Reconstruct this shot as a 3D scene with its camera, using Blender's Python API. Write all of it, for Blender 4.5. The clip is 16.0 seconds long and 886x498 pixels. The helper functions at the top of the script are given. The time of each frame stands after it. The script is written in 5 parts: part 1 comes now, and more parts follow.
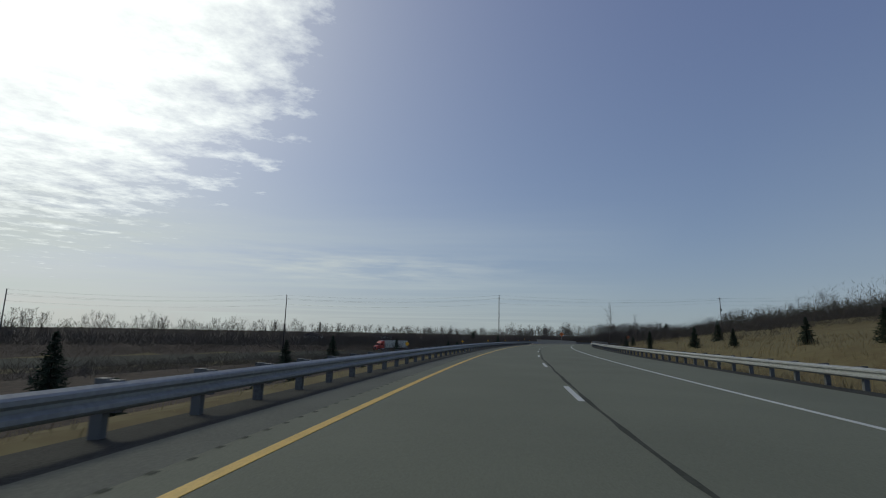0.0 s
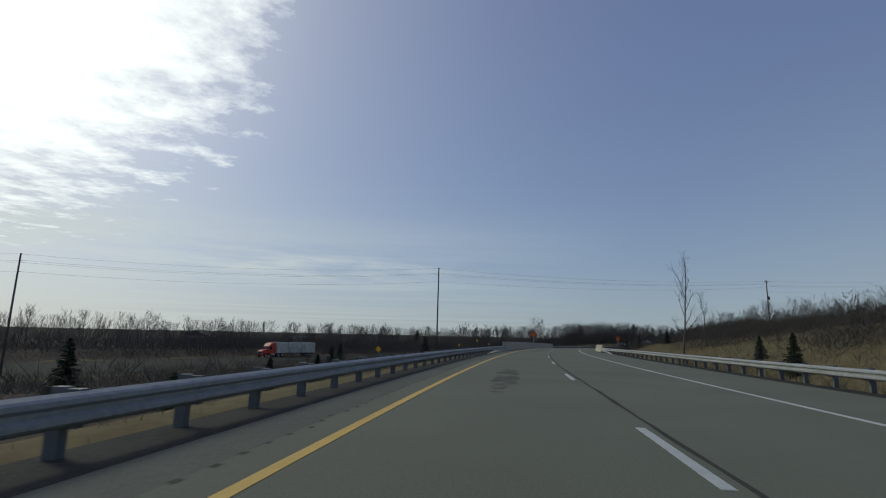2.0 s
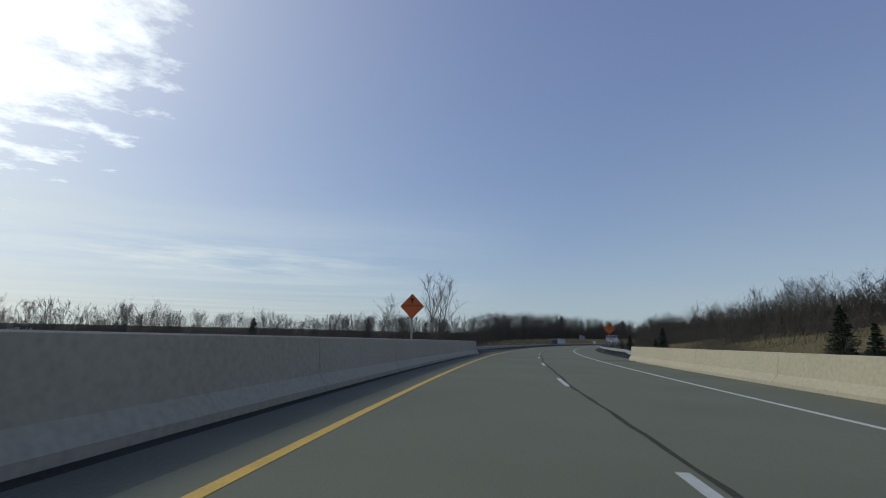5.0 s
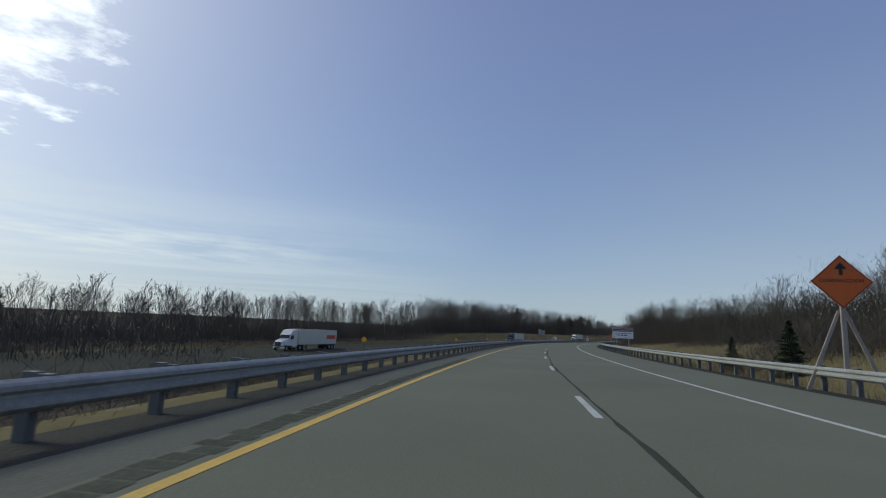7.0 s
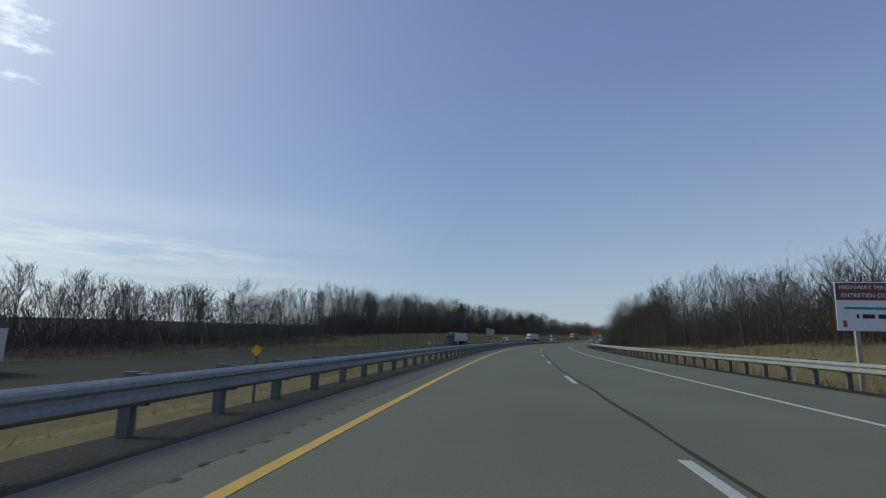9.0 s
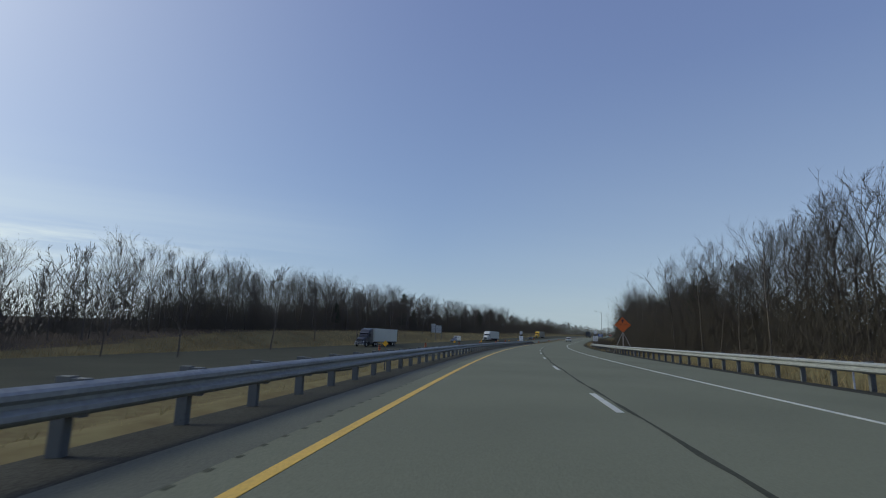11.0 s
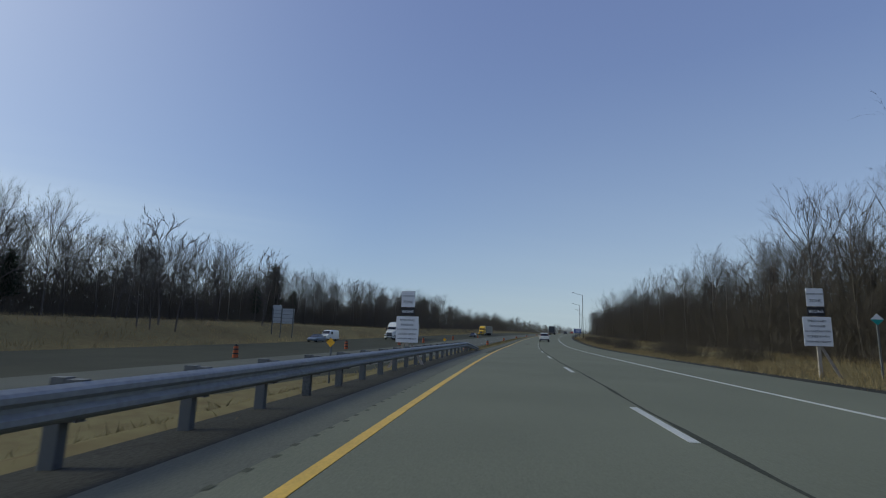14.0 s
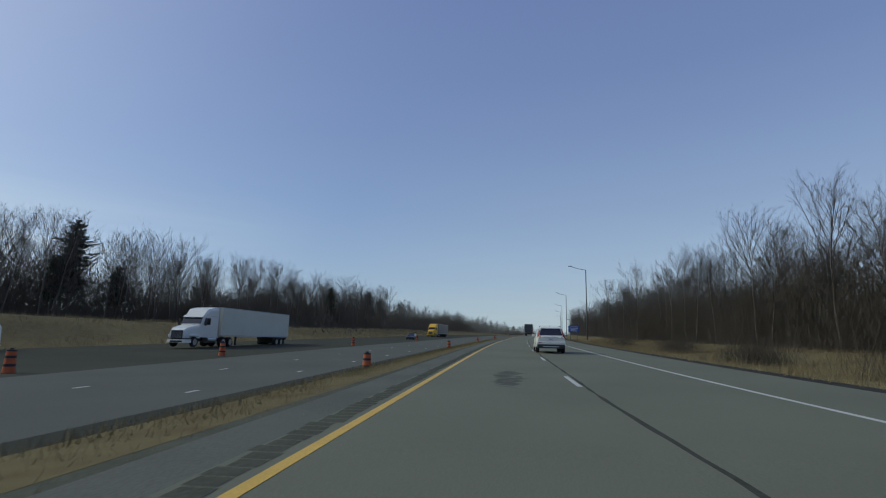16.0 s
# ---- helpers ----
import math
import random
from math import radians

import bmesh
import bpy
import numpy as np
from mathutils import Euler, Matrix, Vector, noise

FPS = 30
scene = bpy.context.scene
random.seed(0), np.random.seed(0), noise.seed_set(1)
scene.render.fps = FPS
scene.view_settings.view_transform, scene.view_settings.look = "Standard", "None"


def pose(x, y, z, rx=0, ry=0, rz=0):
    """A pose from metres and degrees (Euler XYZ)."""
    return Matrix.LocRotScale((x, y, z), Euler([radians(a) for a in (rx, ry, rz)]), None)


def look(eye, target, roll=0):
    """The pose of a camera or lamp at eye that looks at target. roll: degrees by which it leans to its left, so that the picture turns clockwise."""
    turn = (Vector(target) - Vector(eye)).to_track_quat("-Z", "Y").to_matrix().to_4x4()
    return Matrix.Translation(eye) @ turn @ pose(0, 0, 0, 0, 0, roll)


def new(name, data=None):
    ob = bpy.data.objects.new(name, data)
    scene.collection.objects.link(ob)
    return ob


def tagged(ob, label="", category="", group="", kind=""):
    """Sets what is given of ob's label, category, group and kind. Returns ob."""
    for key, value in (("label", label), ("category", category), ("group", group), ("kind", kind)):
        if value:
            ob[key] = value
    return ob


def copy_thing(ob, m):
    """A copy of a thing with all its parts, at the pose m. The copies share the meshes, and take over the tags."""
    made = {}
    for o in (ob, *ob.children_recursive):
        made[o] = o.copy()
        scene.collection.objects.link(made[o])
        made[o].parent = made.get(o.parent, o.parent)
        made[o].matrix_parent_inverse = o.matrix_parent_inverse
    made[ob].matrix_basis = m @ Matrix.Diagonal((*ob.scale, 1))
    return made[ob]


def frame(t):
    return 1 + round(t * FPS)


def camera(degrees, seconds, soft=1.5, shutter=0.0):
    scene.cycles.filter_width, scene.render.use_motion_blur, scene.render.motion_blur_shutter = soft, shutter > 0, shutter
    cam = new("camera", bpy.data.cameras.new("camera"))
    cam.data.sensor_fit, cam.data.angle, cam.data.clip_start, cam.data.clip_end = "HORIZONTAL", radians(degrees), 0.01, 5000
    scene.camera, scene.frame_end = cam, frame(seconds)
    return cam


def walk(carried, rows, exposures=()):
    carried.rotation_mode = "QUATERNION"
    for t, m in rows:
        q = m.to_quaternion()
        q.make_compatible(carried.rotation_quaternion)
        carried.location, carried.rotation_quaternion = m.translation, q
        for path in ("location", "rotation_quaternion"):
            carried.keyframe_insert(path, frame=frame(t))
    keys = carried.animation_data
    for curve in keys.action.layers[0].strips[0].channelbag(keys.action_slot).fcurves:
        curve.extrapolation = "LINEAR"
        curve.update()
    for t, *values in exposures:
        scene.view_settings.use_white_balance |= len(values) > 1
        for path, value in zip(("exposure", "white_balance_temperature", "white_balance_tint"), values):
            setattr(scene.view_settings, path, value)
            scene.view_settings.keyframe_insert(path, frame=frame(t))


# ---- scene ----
cam = camera(82, 16.0, soft=1.1, shutter=0.04)
PATH = (
    (0, 2.316, 0.000, 1.100, 99.839, -1.407, 6.689),
    (0.5, 2.494, 16.398, 1.104, 100.135, -1.067, 5.531),
    (1, 3.026, 32.757, 1.148, 100.141, -1.251, 4.393),
    (1.5, 3.933, 49.121, 1.140, 99.801, -1.300, 3.197),
    (2, 5.220, 65.446, 1.195, 100.106, -1.552, 1.926),
    (2.5, 6.895, 81.750, 1.206, 99.946, -1.363, 0.299),
    (3, 8.977, 98.002, 1.200, 99.680, -1.158, -1.355),
    (3.5, 11.504, 114.286, 1.210, 99.833, -1.467, -3.107),
    (4, 14.435, 130.266, 1.176, 99.801, -1.878, -4.774),
    (4.6, 18.538, 149.490, 1.197, 99.829, -1.542, -6.094),
    (5.2, 23.227, 168.578, 1.156, 99.829, -1.542, -7.845),
    (5.8, 28.496, 187.515, 1.064, 99.829, -1.542, -9.588),
    (6.5, 35.367, 209.394, 0.947, 99.720, -1.626, -11.642),
    (7, 40.742, 224.846, 0.860, 99.300, -2.645, -12.530),
    (7.5, 46.493, 240.170, 0.779, 99.599, -1.841, -13.989),
    (8, 52.597, 255.371, 0.709, 99.623, -1.808, -15.421),
    (8.5, 59.048, 270.448, 0.678, 99.763, -1.541, -17.029),
    (9, 65.821, 285.346, 0.647, 99.741, -1.680, -18.325),
    (9.5, 72.939, 300.121, 0.598, 99.805, -1.647, -19.831),
    (10, 80.364, 314.704, 0.578, 99.927, -1.508, -21.023),
    (10.6, 89.679, 332.010, 0.548, 99.829, -1.542, -22.123),
    (11.2, 99.392, 349.095, 0.526, 99.829, -1.542, -23.416),
    (11.8, 109.478, 365.963, 0.510, 99.829, -1.542, -24.670),
    (12.5, 121.705, 385.359, 0.474, 99.769, -1.583, -25.850),
    (13, 130.700, 398.974, 0.487, 99.685, -1.329, -26.912),
    (13.5, 140.001, 412.532, 0.480, 99.762, -1.627, -28.046),
    (14, 149.506, 425.861, 0.531, 99.742, -1.615, -29.103),
    (14.5, 159.297, 439.042, 0.554, 99.999, -1.253, -30.402),
    (15, 169.313, 452.017, 0.595, 99.910, -1.215, -31.223),
    (15.5, 179.551, 464.877, 0.623, 99.986, -1.877, -32.465),
    (16, 189.843, 477.520, 0.734, 100.106, -1.299, -32.753),
)
walk(cam, [(r[0], pose(*r[1:])) for r in PATH], exposures=((0, -0.43, 6450, 1), (2.5, -0.28, 6435, 1), (4, -0.12, 6420, 1), (7, 0.03, 6350, 1), (12.5, 0.05, 6200, 0), (16, 0.05, 6150, 0)))

# ---- light ----
SUN_AZ, SUN_EL = radians(-52), radians(33)
sun_dir = Vector((math.sin(SUN_AZ) * math.cos(SUN_EL), math.cos(SUN_AZ) * math.cos(SUN_EL), math.sin(SUN_EL)))
sun = new("sun", bpy.data.lights.new("sun", "SUN"))
sun.data.energy, sun.data.angle, sun.data.color = 1.25, radians(12.0), (1.0, 0.92, 0.78)
sun.matrix_world = look(sun_dir * 500, (0, 0, 0))


def sky_world():
    w = bpy.data.worlds.new("sky")
    scene.world = w
    w.use_nodes = True
    t = w.node_tree
    n, l = t.nodes, t.links
    n.clear()

    def node(kind, **kw):
        q = n.new(kind)
        for k, v in kw.items():
            q.inputs[k].default_value = v
        return q

    def op(kind, a, b=None, c=None, clamp=False):
        q = n.new("ShaderNodeMath")
        q.operation, q.use_clamp = kind, clamp
        for i, v in enumerate((a, b, c)):
            if v is None:
                continue
            if isinstance(v, (int, float)):
                q.inputs[i].default_value = v
            else:
                l.new(v, q.inputs[i])
        return q.outputs[0]

    out, bg = n.new("ShaderNodeOutputWorld"), n.new("ShaderNodeBackground")
    sky = n.new("ShaderNodeTexSky")
    sky.sky_type, sky.sun_disc = "NISHITA", False
    sky.sun_elevation, sky.sun_rotation = SUN_EL, SUN_AZ
    sky.air_density, sky.dust_density, sky.ozone_density = 1.0, 1.2, 2.2
    co = n.new("ShaderNodeTexCoord")
    sep = n.new("ShaderNodeSeparateXYZ")
    l.new(co.outputs["Generated"], sep.inputs[0])
    dot = n.new("ShaderNodeVectorMath")
    dot.operation = "DOT_PRODUCT"
    l.new(co.outputs["Generated"], dot.inputs[0])
    dot.inputs[1].default_value = sun_dir
    # cloud plane: the view direction spread on a flat layer
    zz = op("MAXIMUM", sep.outputs[2], 0.03)
    comb = n.new("ShaderNodeCombineXYZ")
    l.new(op("DIVIDE", sep.outputs[0], zz), comb.inputs[0])
    l.new(op("DIVIDE", sep.outputs[1], zz), comb.inputs[1])
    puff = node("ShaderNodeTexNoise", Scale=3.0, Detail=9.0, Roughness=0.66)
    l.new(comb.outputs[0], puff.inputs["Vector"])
    wisp_map = n.new("ShaderNodeMapping")
    wisp_map.inputs["Rotation"].default_value = (0, 0, 0.6)
    wisp_map.inputs["Scale"].default_value = (0.055, 0.24, 1)
    l.new(comb.outputs[0], wisp_map.inputs[0])
    wisp = node("ShaderNodeTexNoise", Scale=1.0, Detail=5.0, Roughness=0.55)
    l.new(wisp_map.outputs[0], wisp.inputs["Vector"])
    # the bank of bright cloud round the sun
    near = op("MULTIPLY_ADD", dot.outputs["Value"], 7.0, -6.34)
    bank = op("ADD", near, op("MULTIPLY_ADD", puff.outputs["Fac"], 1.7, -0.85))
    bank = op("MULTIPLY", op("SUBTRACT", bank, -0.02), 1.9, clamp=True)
    # thin streaks low over the horizon
    low = op("MULTIPLY", op("SUBTRACT", 0.30, sep.outputs[2]), 6.0, clamp=True)
    west = op("MULTIPLY_ADD", dot.outputs["Value"], 2.0, -0.75, clamp=True)
    streak = op("MULTIPLY", op("MULTIPLY_ADD", wisp.outputs["Fac"], 3.8, -1.6, clamp=True), op("MULTIPLY", low, west))
    # a long thin streak and a few broken ones, low over the woods ahead
    def bump(v, mid, wide):
        return op("POWER", 2.718, op("MULTIPLY", op("POWER", op("ABSOLUTE", op("DIVIDE", op("SUBTRACT", v, mid), wide)), 2.0), -1.0))

    turn = op("ARCTAN2", op("MULTIPLY", sep.outputs[0], -1.0), sep.outputs[1])
    band = n.new("ShaderNodeCombineXYZ")
    l.new(op("MULTIPLY", turn, 5.0), band.inputs[0])
    l.new(op("MULTIPLY", sep.outputs[2], 46.0), band.inputs[1])
    torn = node("ShaderNodeTexNoise", Scale=1.3, Detail=7.0, Roughness=0.6)
    l.new(band.outputs[0], torn.inputs["Vector"])
    torn = op("MULTIPLY_ADD", torn.outputs["Fac"], 3.4, -1.25, clamp=True)
    long_one = op("MULTIPLY", bump(turn, 0.30, 0.24), bump(sep.outputs[2], 0.128, 0.028))
    left_one = op("MULTIPLY", bump(turn, 0.88, 0.30), bump(sep.outputs[2], 0.15, 0.07))
    thin = op("MULTIPLY", torn, op("MINIMUM", op("ADD", long_one, left_one), 1.0))
    glow = op("ADD", op("POWER", op("MAXIMUM", dot.outputs["Value"], 0.0), 22.0), op("MULTIPLY", op("POWER", op("MAXIMUM", dot.outputs["Value"], 0.0), 5.0), 0.50))
    east = n.new("ShaderNodeVectorMath")
    east.operation = "DOT_PRODUCT"
    l.new(co.outputs["Generated"], east.inputs[0])
    east.inputs[1].default_value = (0.974, 0.225, 0.0)
    pale = op("MULTIPLY", op("MULTIPLY_ADD", east.outputs["Value"], 2.4, -1.35, clamp=True), op("MULTIPLY_ADD", sep.outputs[2], -2.2, 1.05, clamp=True))
    pale = op("MULTIPLY", pale, op("MULTIPLY_ADD", wisp.outputs["Fac"], 1.2, 0.1))
    haze = op("POWER", op("SUBTRACT", 1.0, op("MAXIMUM", sep.outputs[2], 0.0)), 9.0)

    def mix(fac, a, b):
        q = n.new("ShaderNodeMix")
        q.data_type = "RGBA"
        l.new(fac, q.inputs["Factor"])
        for i, v in ((6, a), (7, b)):
            if isinstance(v, tuple):
                q.inputs[i].default_value = v
            else:
                l.new(v, q.inputs[i])
        return q.outputs[2]

    tint = n.new("ShaderNodeMix")
    tint.data_type, tint.blend_type = "RGBA", "MULTIPLY"
    tint.inputs["Factor"].default_value = 1.0
    l.new(sky.outputs[0], tint.inputs[6])
    tint.inputs[7].default_value = SKY_TINT
    # thin high haze evens out the clear sky
    veil = mix(op("POWER", op("MAXIMUM", sep.outputs[2], 0.0), 0.7), (3.0, 4.25, 6.3, 1), (1.5, 1.6, 4.0, 1))
    even = n.new("ShaderNodeValue")
    even.outputs[0].default_value = 0.62
    c = mix(even.outputs[0], tint.outputs[2], veil)
    c = mix(op("MULTIPLY", haze, 0.55), c, (5.2, 5.7, 5.5, 1))
    c = mix(op("MULTIPLY", pale, 0.4), c, (6.2, 6.5, 6.6, 1))
    c = mix(op("MULTIPLY", glow, 0.62), c, (12.0, 12.0, 12.2, 1))
    c = mix(op("MULTIPLY", streak, 0.95), c, (7.4, 7.8, 7.8, 1))
    c = mix(op("MULTIPLY", thin, 0.75), c, (8.2, 8.4, 8.3, 1))
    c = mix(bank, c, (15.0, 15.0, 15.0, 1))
    l.new(c, bg.inputs["Color"])
    bg.inputs["Strength"].default_value = SKY_STRENGTH
    l.new(bg.outputs[0], out.inputs[0])


SKY_TINT, SKY_STRENGTH = (1.0, 0.93, 1.05, 1), 0.10
sky_world()


# ---- materials ----
def material(name, base, rough=0.8, metal=0.0, spread=0.25, scale=3.0, fine=60.0, bump=0.2, stain=None, coords="Object", spec=0.5, islands=False, pieces=False):
    m = bpy.data.materials.new(name)
    m.use_nodes = True
    n, l = m.node_tree.nodes, m.node_tree.links
    b = n["Principled BSDF"]
    b.inputs["Roughness"].default_value, b.inputs["Metallic"].default_value = rough, metal
    b.inputs["Specular IOR Level"].default_value = spec
    co = n.new("ShaderNodeTexCoord")
    big, small = n.new("ShaderNodeTexNoise"), n.new("ShaderNodeTexNoise")
    big.inputs["Scale"].default_value, big.inputs["Detail"].default_value = scale, 4.0
    small.inputs["Scale"].default_value, small.inputs["Detail"].default_value = fine, 3.0
    for q in (big, small):
        l.new(co.outputs[coords], q.inputs["Vector"])
    add = n.new("ShaderNodeMath")
    add.operation = "MULTIPLY_ADD"
    l.new(big.outputs["Fac"], add.inputs[0])
    add.inputs[1].default_value = 0.65
    l.new(small.outputs["Fac"], add.inputs[2])
    last = add.outputs[0]
    if islands or pieces:
        r = n.new("ShaderNodeNewGeometry" if islands else "ShaderNodeObjectInfo")
        a2 = n.new("ShaderNodeMath")
        a2.operation = "MULTIPLY_ADD"
        l.new(r.outputs["Random Per Island" if islands else "Random"], a2.inputs[0])
        a2.inputs[1].default_value = 0.45
        l.new(last, a2.inputs[2])
        last = a2.outputs[0]
        shift = 0.22
    else:
        shift = 0.0
    ramp = n.new("ShaderNodeValToRGB")
    ramp.color_ramp.elements[0].position, ramp.color_ramp.elements[1].position = 0.5 + shift, 1.15 - 0.0 if shift else 1.1
    ramp.color_ramp.elements[1].position = min(1.0, 1.0 + shift)
    lo = [max(0.0, c * (1 - spread)) for c in base]
    hi = [min(1.0, c * (1 + spread)) for c in (stain or base)]
    ramp.color_ramp.elements[0].color, ramp.color_ramp.elements[1].color = (*lo, 1), (*hi, 1)
    l.new(last, ramp.inputs[0])
    l.new(ramp.outputs[0], b.inputs["Base Color"])
    if islands:
        # shading normals bent mostly upwards, so every stem takes nearly the same light
        geo, mul, nrm = n.new("ShaderNodeNewGeometry"), n.new("ShaderNodeVectorMath"), n.new("ShaderNodeVectorMath")
        mul.operation, nrm.operation = "MULTIPLY_ADD", "NORMALIZE"
        l.new(geo.outputs["Normal"], mul.inputs[0])
        mul.inputs[1].default_value, mul.inputs[2].default_value = (0.18, 0.18, 0.18), (0.0, -0.25, 0.8)
        l.new(mul.outputs[0], nrm.inputs[0])
        l.new(nrm.outputs[0], b.inputs["Normal"])
    if bump and not islands:
        bp = n.new("ShaderNodeBump")
        bp.inputs["Strength"].default_value, bp.inputs["Distance"].default_value = bump, 0.02
        l.new(small.outputs["Fac"], bp.inputs["Height"])
        l.new(bp.outputs[0], b.inputs["Normal"])
    return m


M = dict(
    asphalt=material("asphalt", (0.146, 0.154, 0.107), 0.9, spread=0.18, scale=0.25, fine=45, bump=0.25, spec=0.22),
    # left shoulder: road asphalt darkened, the rail's shadow band put into the colour
    shoulder=material("shaded_shoulder_asphalt", (0.104, 0.109, 0.084), 0.9, spread=0.22, scale=0.4, fine=30, bump=0.4, spec=0.25),
    # dark gravel, deepened in colour for the shade under the rails
    gravel=material("gravel", (0.040, 0.040, 0.033), 0.95, spread=0.4, scale=0.8, fine=22, bump=0.8, spec=0.1),
    groove=material("milled_groove", (0.082, 0.088, 0.064), 0.97, spread=0.25, scale=1.5, fine=20, spec=0.05),
    tar=material("tar_seal", (0.052, 0.055, 0.042), 0.95, spread=0.3, scale=1.5, fine=20, spec=0.1),
    opp=material("old_asphalt", (0.118, 0.124, 0.104), 0.97, spread=0.15, scale=0.2, fine=30, spec=0.04),
    oppdark=material("dark_asphalt", (0.062, 0.064, 0.048), 0.97, spread=0.2, scale=0.2, fine=30, spec=0.04),
    yellow=material("yellow_paint", (0.58, 0.37, 0.05), 0.6, spread=0.2, scale=2, fine=35, bump=0.1),
    white=material("white_paint", (0.46, 0.47, 0.42), 0.6, spread=0.18, scale=2, fine=35, bump=0.1),
    steel=material("galvanised_steel", (0.31, 0.32, 0.30), 0.6, 0.2, spread=0.2, scale=1.2, fine=14, bump=0.05),
    post=material("weathered_steel_post", (0.13, 0.135, 0.13), 0.7, 0.4, spread=0.25, scale=3, fine=20, bump=0.1, pieces=True),
    concrete=material("concrete", (0.40, 0.36, 0.265), 0.9, spread=0.13, scale=0.35, fine=9, bump=0.25),
    grass=material("dry_grass_ground", (0.195, 0.147, 0.072), 0.95, spread=0.38, scale=0.06, fine=1.6, bump=0.6, stain=(0.13, 0.112, 0.054), spec=0.05),
    litter=material("leaf_litter", (0.07, 0.056, 0.042), 0.95, spread=0.4, scale=0.1, fine=1.5, bump=0.6, spec=0.05),
    straw=material("dry_grass_blades", (0.32, 0.245, 0.115), 0.9, spread=0.35, scale=0.3, fine=4, bump=0, islands=True, spec=0.05),
    # darker olive copy of the straw: the median's lesser sun put into the colour
    stubble=material("short_shaded_median_grass", (0.23, 0.185, 0.078), 0.95, spread=0.35, scale=0.3, fine=4, bump=0, islands=True, spec=0.05),
    bark=material("grey_brown_bark", (0.128, 0.110, 0.092), 0.95, spread=0.3, scale=1.0, fine=9, bump=0.5, spec=0.05),
    twig=material("bare_twigs", (0.142, 0.121, 0.096), 0.95, spread=0.13, scale=0.2, fine=3, bump=0, islands=True, spec=0.05),
    brush=material("brush_stems", (0.144, 0.124, 0.088), 0.95, spread=0.13, scale=0.2, fine=3, bump=0, islands=True, spec=0.05),
    needle=material("conifer_needles", (0.050, 0.068, 0.040), 0.9, spread=0.4, scale=0.6, fine=8, bump=0, islands=True, spec=0.05),
    wood=material("weathered_timber", (0.34, 0.30, 0.25), 0.9, spread=0.25, scale=2, fine=25, bump=0.2),
    pole=material("utility_pole_wood", (0.10, 0.085, 0.075), 0.9, spread=0.25, scale=2, fine=15, bump=0.3),
    orange=material("orange_sheeting", (0.62, 0.13, 0.02), 0.55, spread=0.08, scale=1, fine=12, bump=0),
    barrelorange=material("faded_orange_plastic", (0.46, 0.105, 0.03), 0.6, spread=0.18, scale=2, fine=12, bump=0.05),
    amber=material("amber_sheeting", (0.80, 0.42, 0.02), 0.55, spread=0.08, scale=1, fine=12, bump=0),
    black=material("black_paint", (0.02, 0.02, 0.022), 0.6, spread=0.2, bump=0),
    signwhite=material("white_sheeting", (0.74, 0.75, 0.76), 0.5, spread=0.06, scale=1, fine=10, bump=0),
    signblue=material("blue_sheeting", (0.03, 0.08, 0.30), 0.55, spread=0.1, scale=1, fine=10, bump=0),
    brown=material("brown_sheeting", (0.17, 0.055, 0.045), 0.55, spread=0.12, scale=1, fine=10, bump=0),
    teal=material("teal_sheeting", (0.02, 0.26, 0.24), 0.55, spread=0.1, scale=1, fine=10, bump=0),
    alu=material("bare_aluminium_sign_back", (0.45, 0.46, 0.46), 0.5, 0.6, spread=0.15, scale=1, fine=8, bump=0.05),
    trailer=material("trailer_panel", (0.60, 0.60, 0.49), 0.55, spread=0.06, scale=0.6, fine=6, bump=0, spec=0.4),
    carwhite=material("white_car_paint", (0.74, 0.74, 0.66), 0.25, spread=0.03, scale=1, fine=5, bump=0, spec=0.6),
    cardark=material("dark_car_paint", (0.03, 0.035, 0.045), 0.3, spread=0.1, scale=1, fine=5, bump=0, spec=0.6),
    carblue=material("grey_blue_car_paint", (0.16, 0.2, 0.25), 0.3, 0.2, spread=0.05, scale=1, fine=5, bump=0, spec=0.6),
    truckyellow=material("yellow_truck_paint", (0.75, 0.46, 0.02), 0.35, spread=0.06, bump=0),
    truckred=material("red_truck_paint", (0.5, 0.05, 0.03), 0.35, spread=0.06, bump=0),
    plastic=material("dark_plastic", (0.03, 0.031, 0.033), 0.6, spread=0.2, fine=20, bump=0.05),
    rubber=material("tyre_rubber", (0.022, 0.022, 0.023), 0.85, spread=0.2, fine=20, bump=0.1),
    glass=material("tinted_glass", (0.015, 0.017, 0.02), 0.08, spread=0.1, bump=0, spec=0.8),
    redlens=material("red_lamp_lens", (0.26, 0.015, 0.012), 0.2, spread=0.1, bump=0),
    amberlens=material("amber_lamp_lens", (0.8, 0.3, 0.02), 0.2, spread=0.1, bump=0),
    rim=material("alloy_rim", (0.45, 0.46, 0.47), 0.35, 0.9, spread=0.1, bump=0),
    roofm=material("roof_shingle", (0.12, 0.10, 0.09), 0.9, spread=0.3, bump=0.3),
    siding=material("pale_siding", (0.5, 0.48, 0.43), 0.8, spread=0.1, bump=0.1),
)

# ---- the road's line ----
STEP = 2.0
ST = np.arange(-120.0, 2600.0, STEP)
KAP = np.interp(ST, np.arange(-20, 901, 46.0), (1.353, 1.475, 1.459, 1.327, 1.543, 1.810, 1.531, 1.132, 1.201, 1.199, 1.020, 0.834, 0.714, 0.613, 0.526, 0.469, 0.301, 0.119, 0.020, -0.000, -0.000)) / 1000
KAP = KAP + np.interp(ST, (930, 1050, 1900, 2000), (0, 0.0005, 0.0005, 0))
HEAD = -np.cumsum(KAP) * STEP
HEAD -= np.interp(0, ST, HEAD)
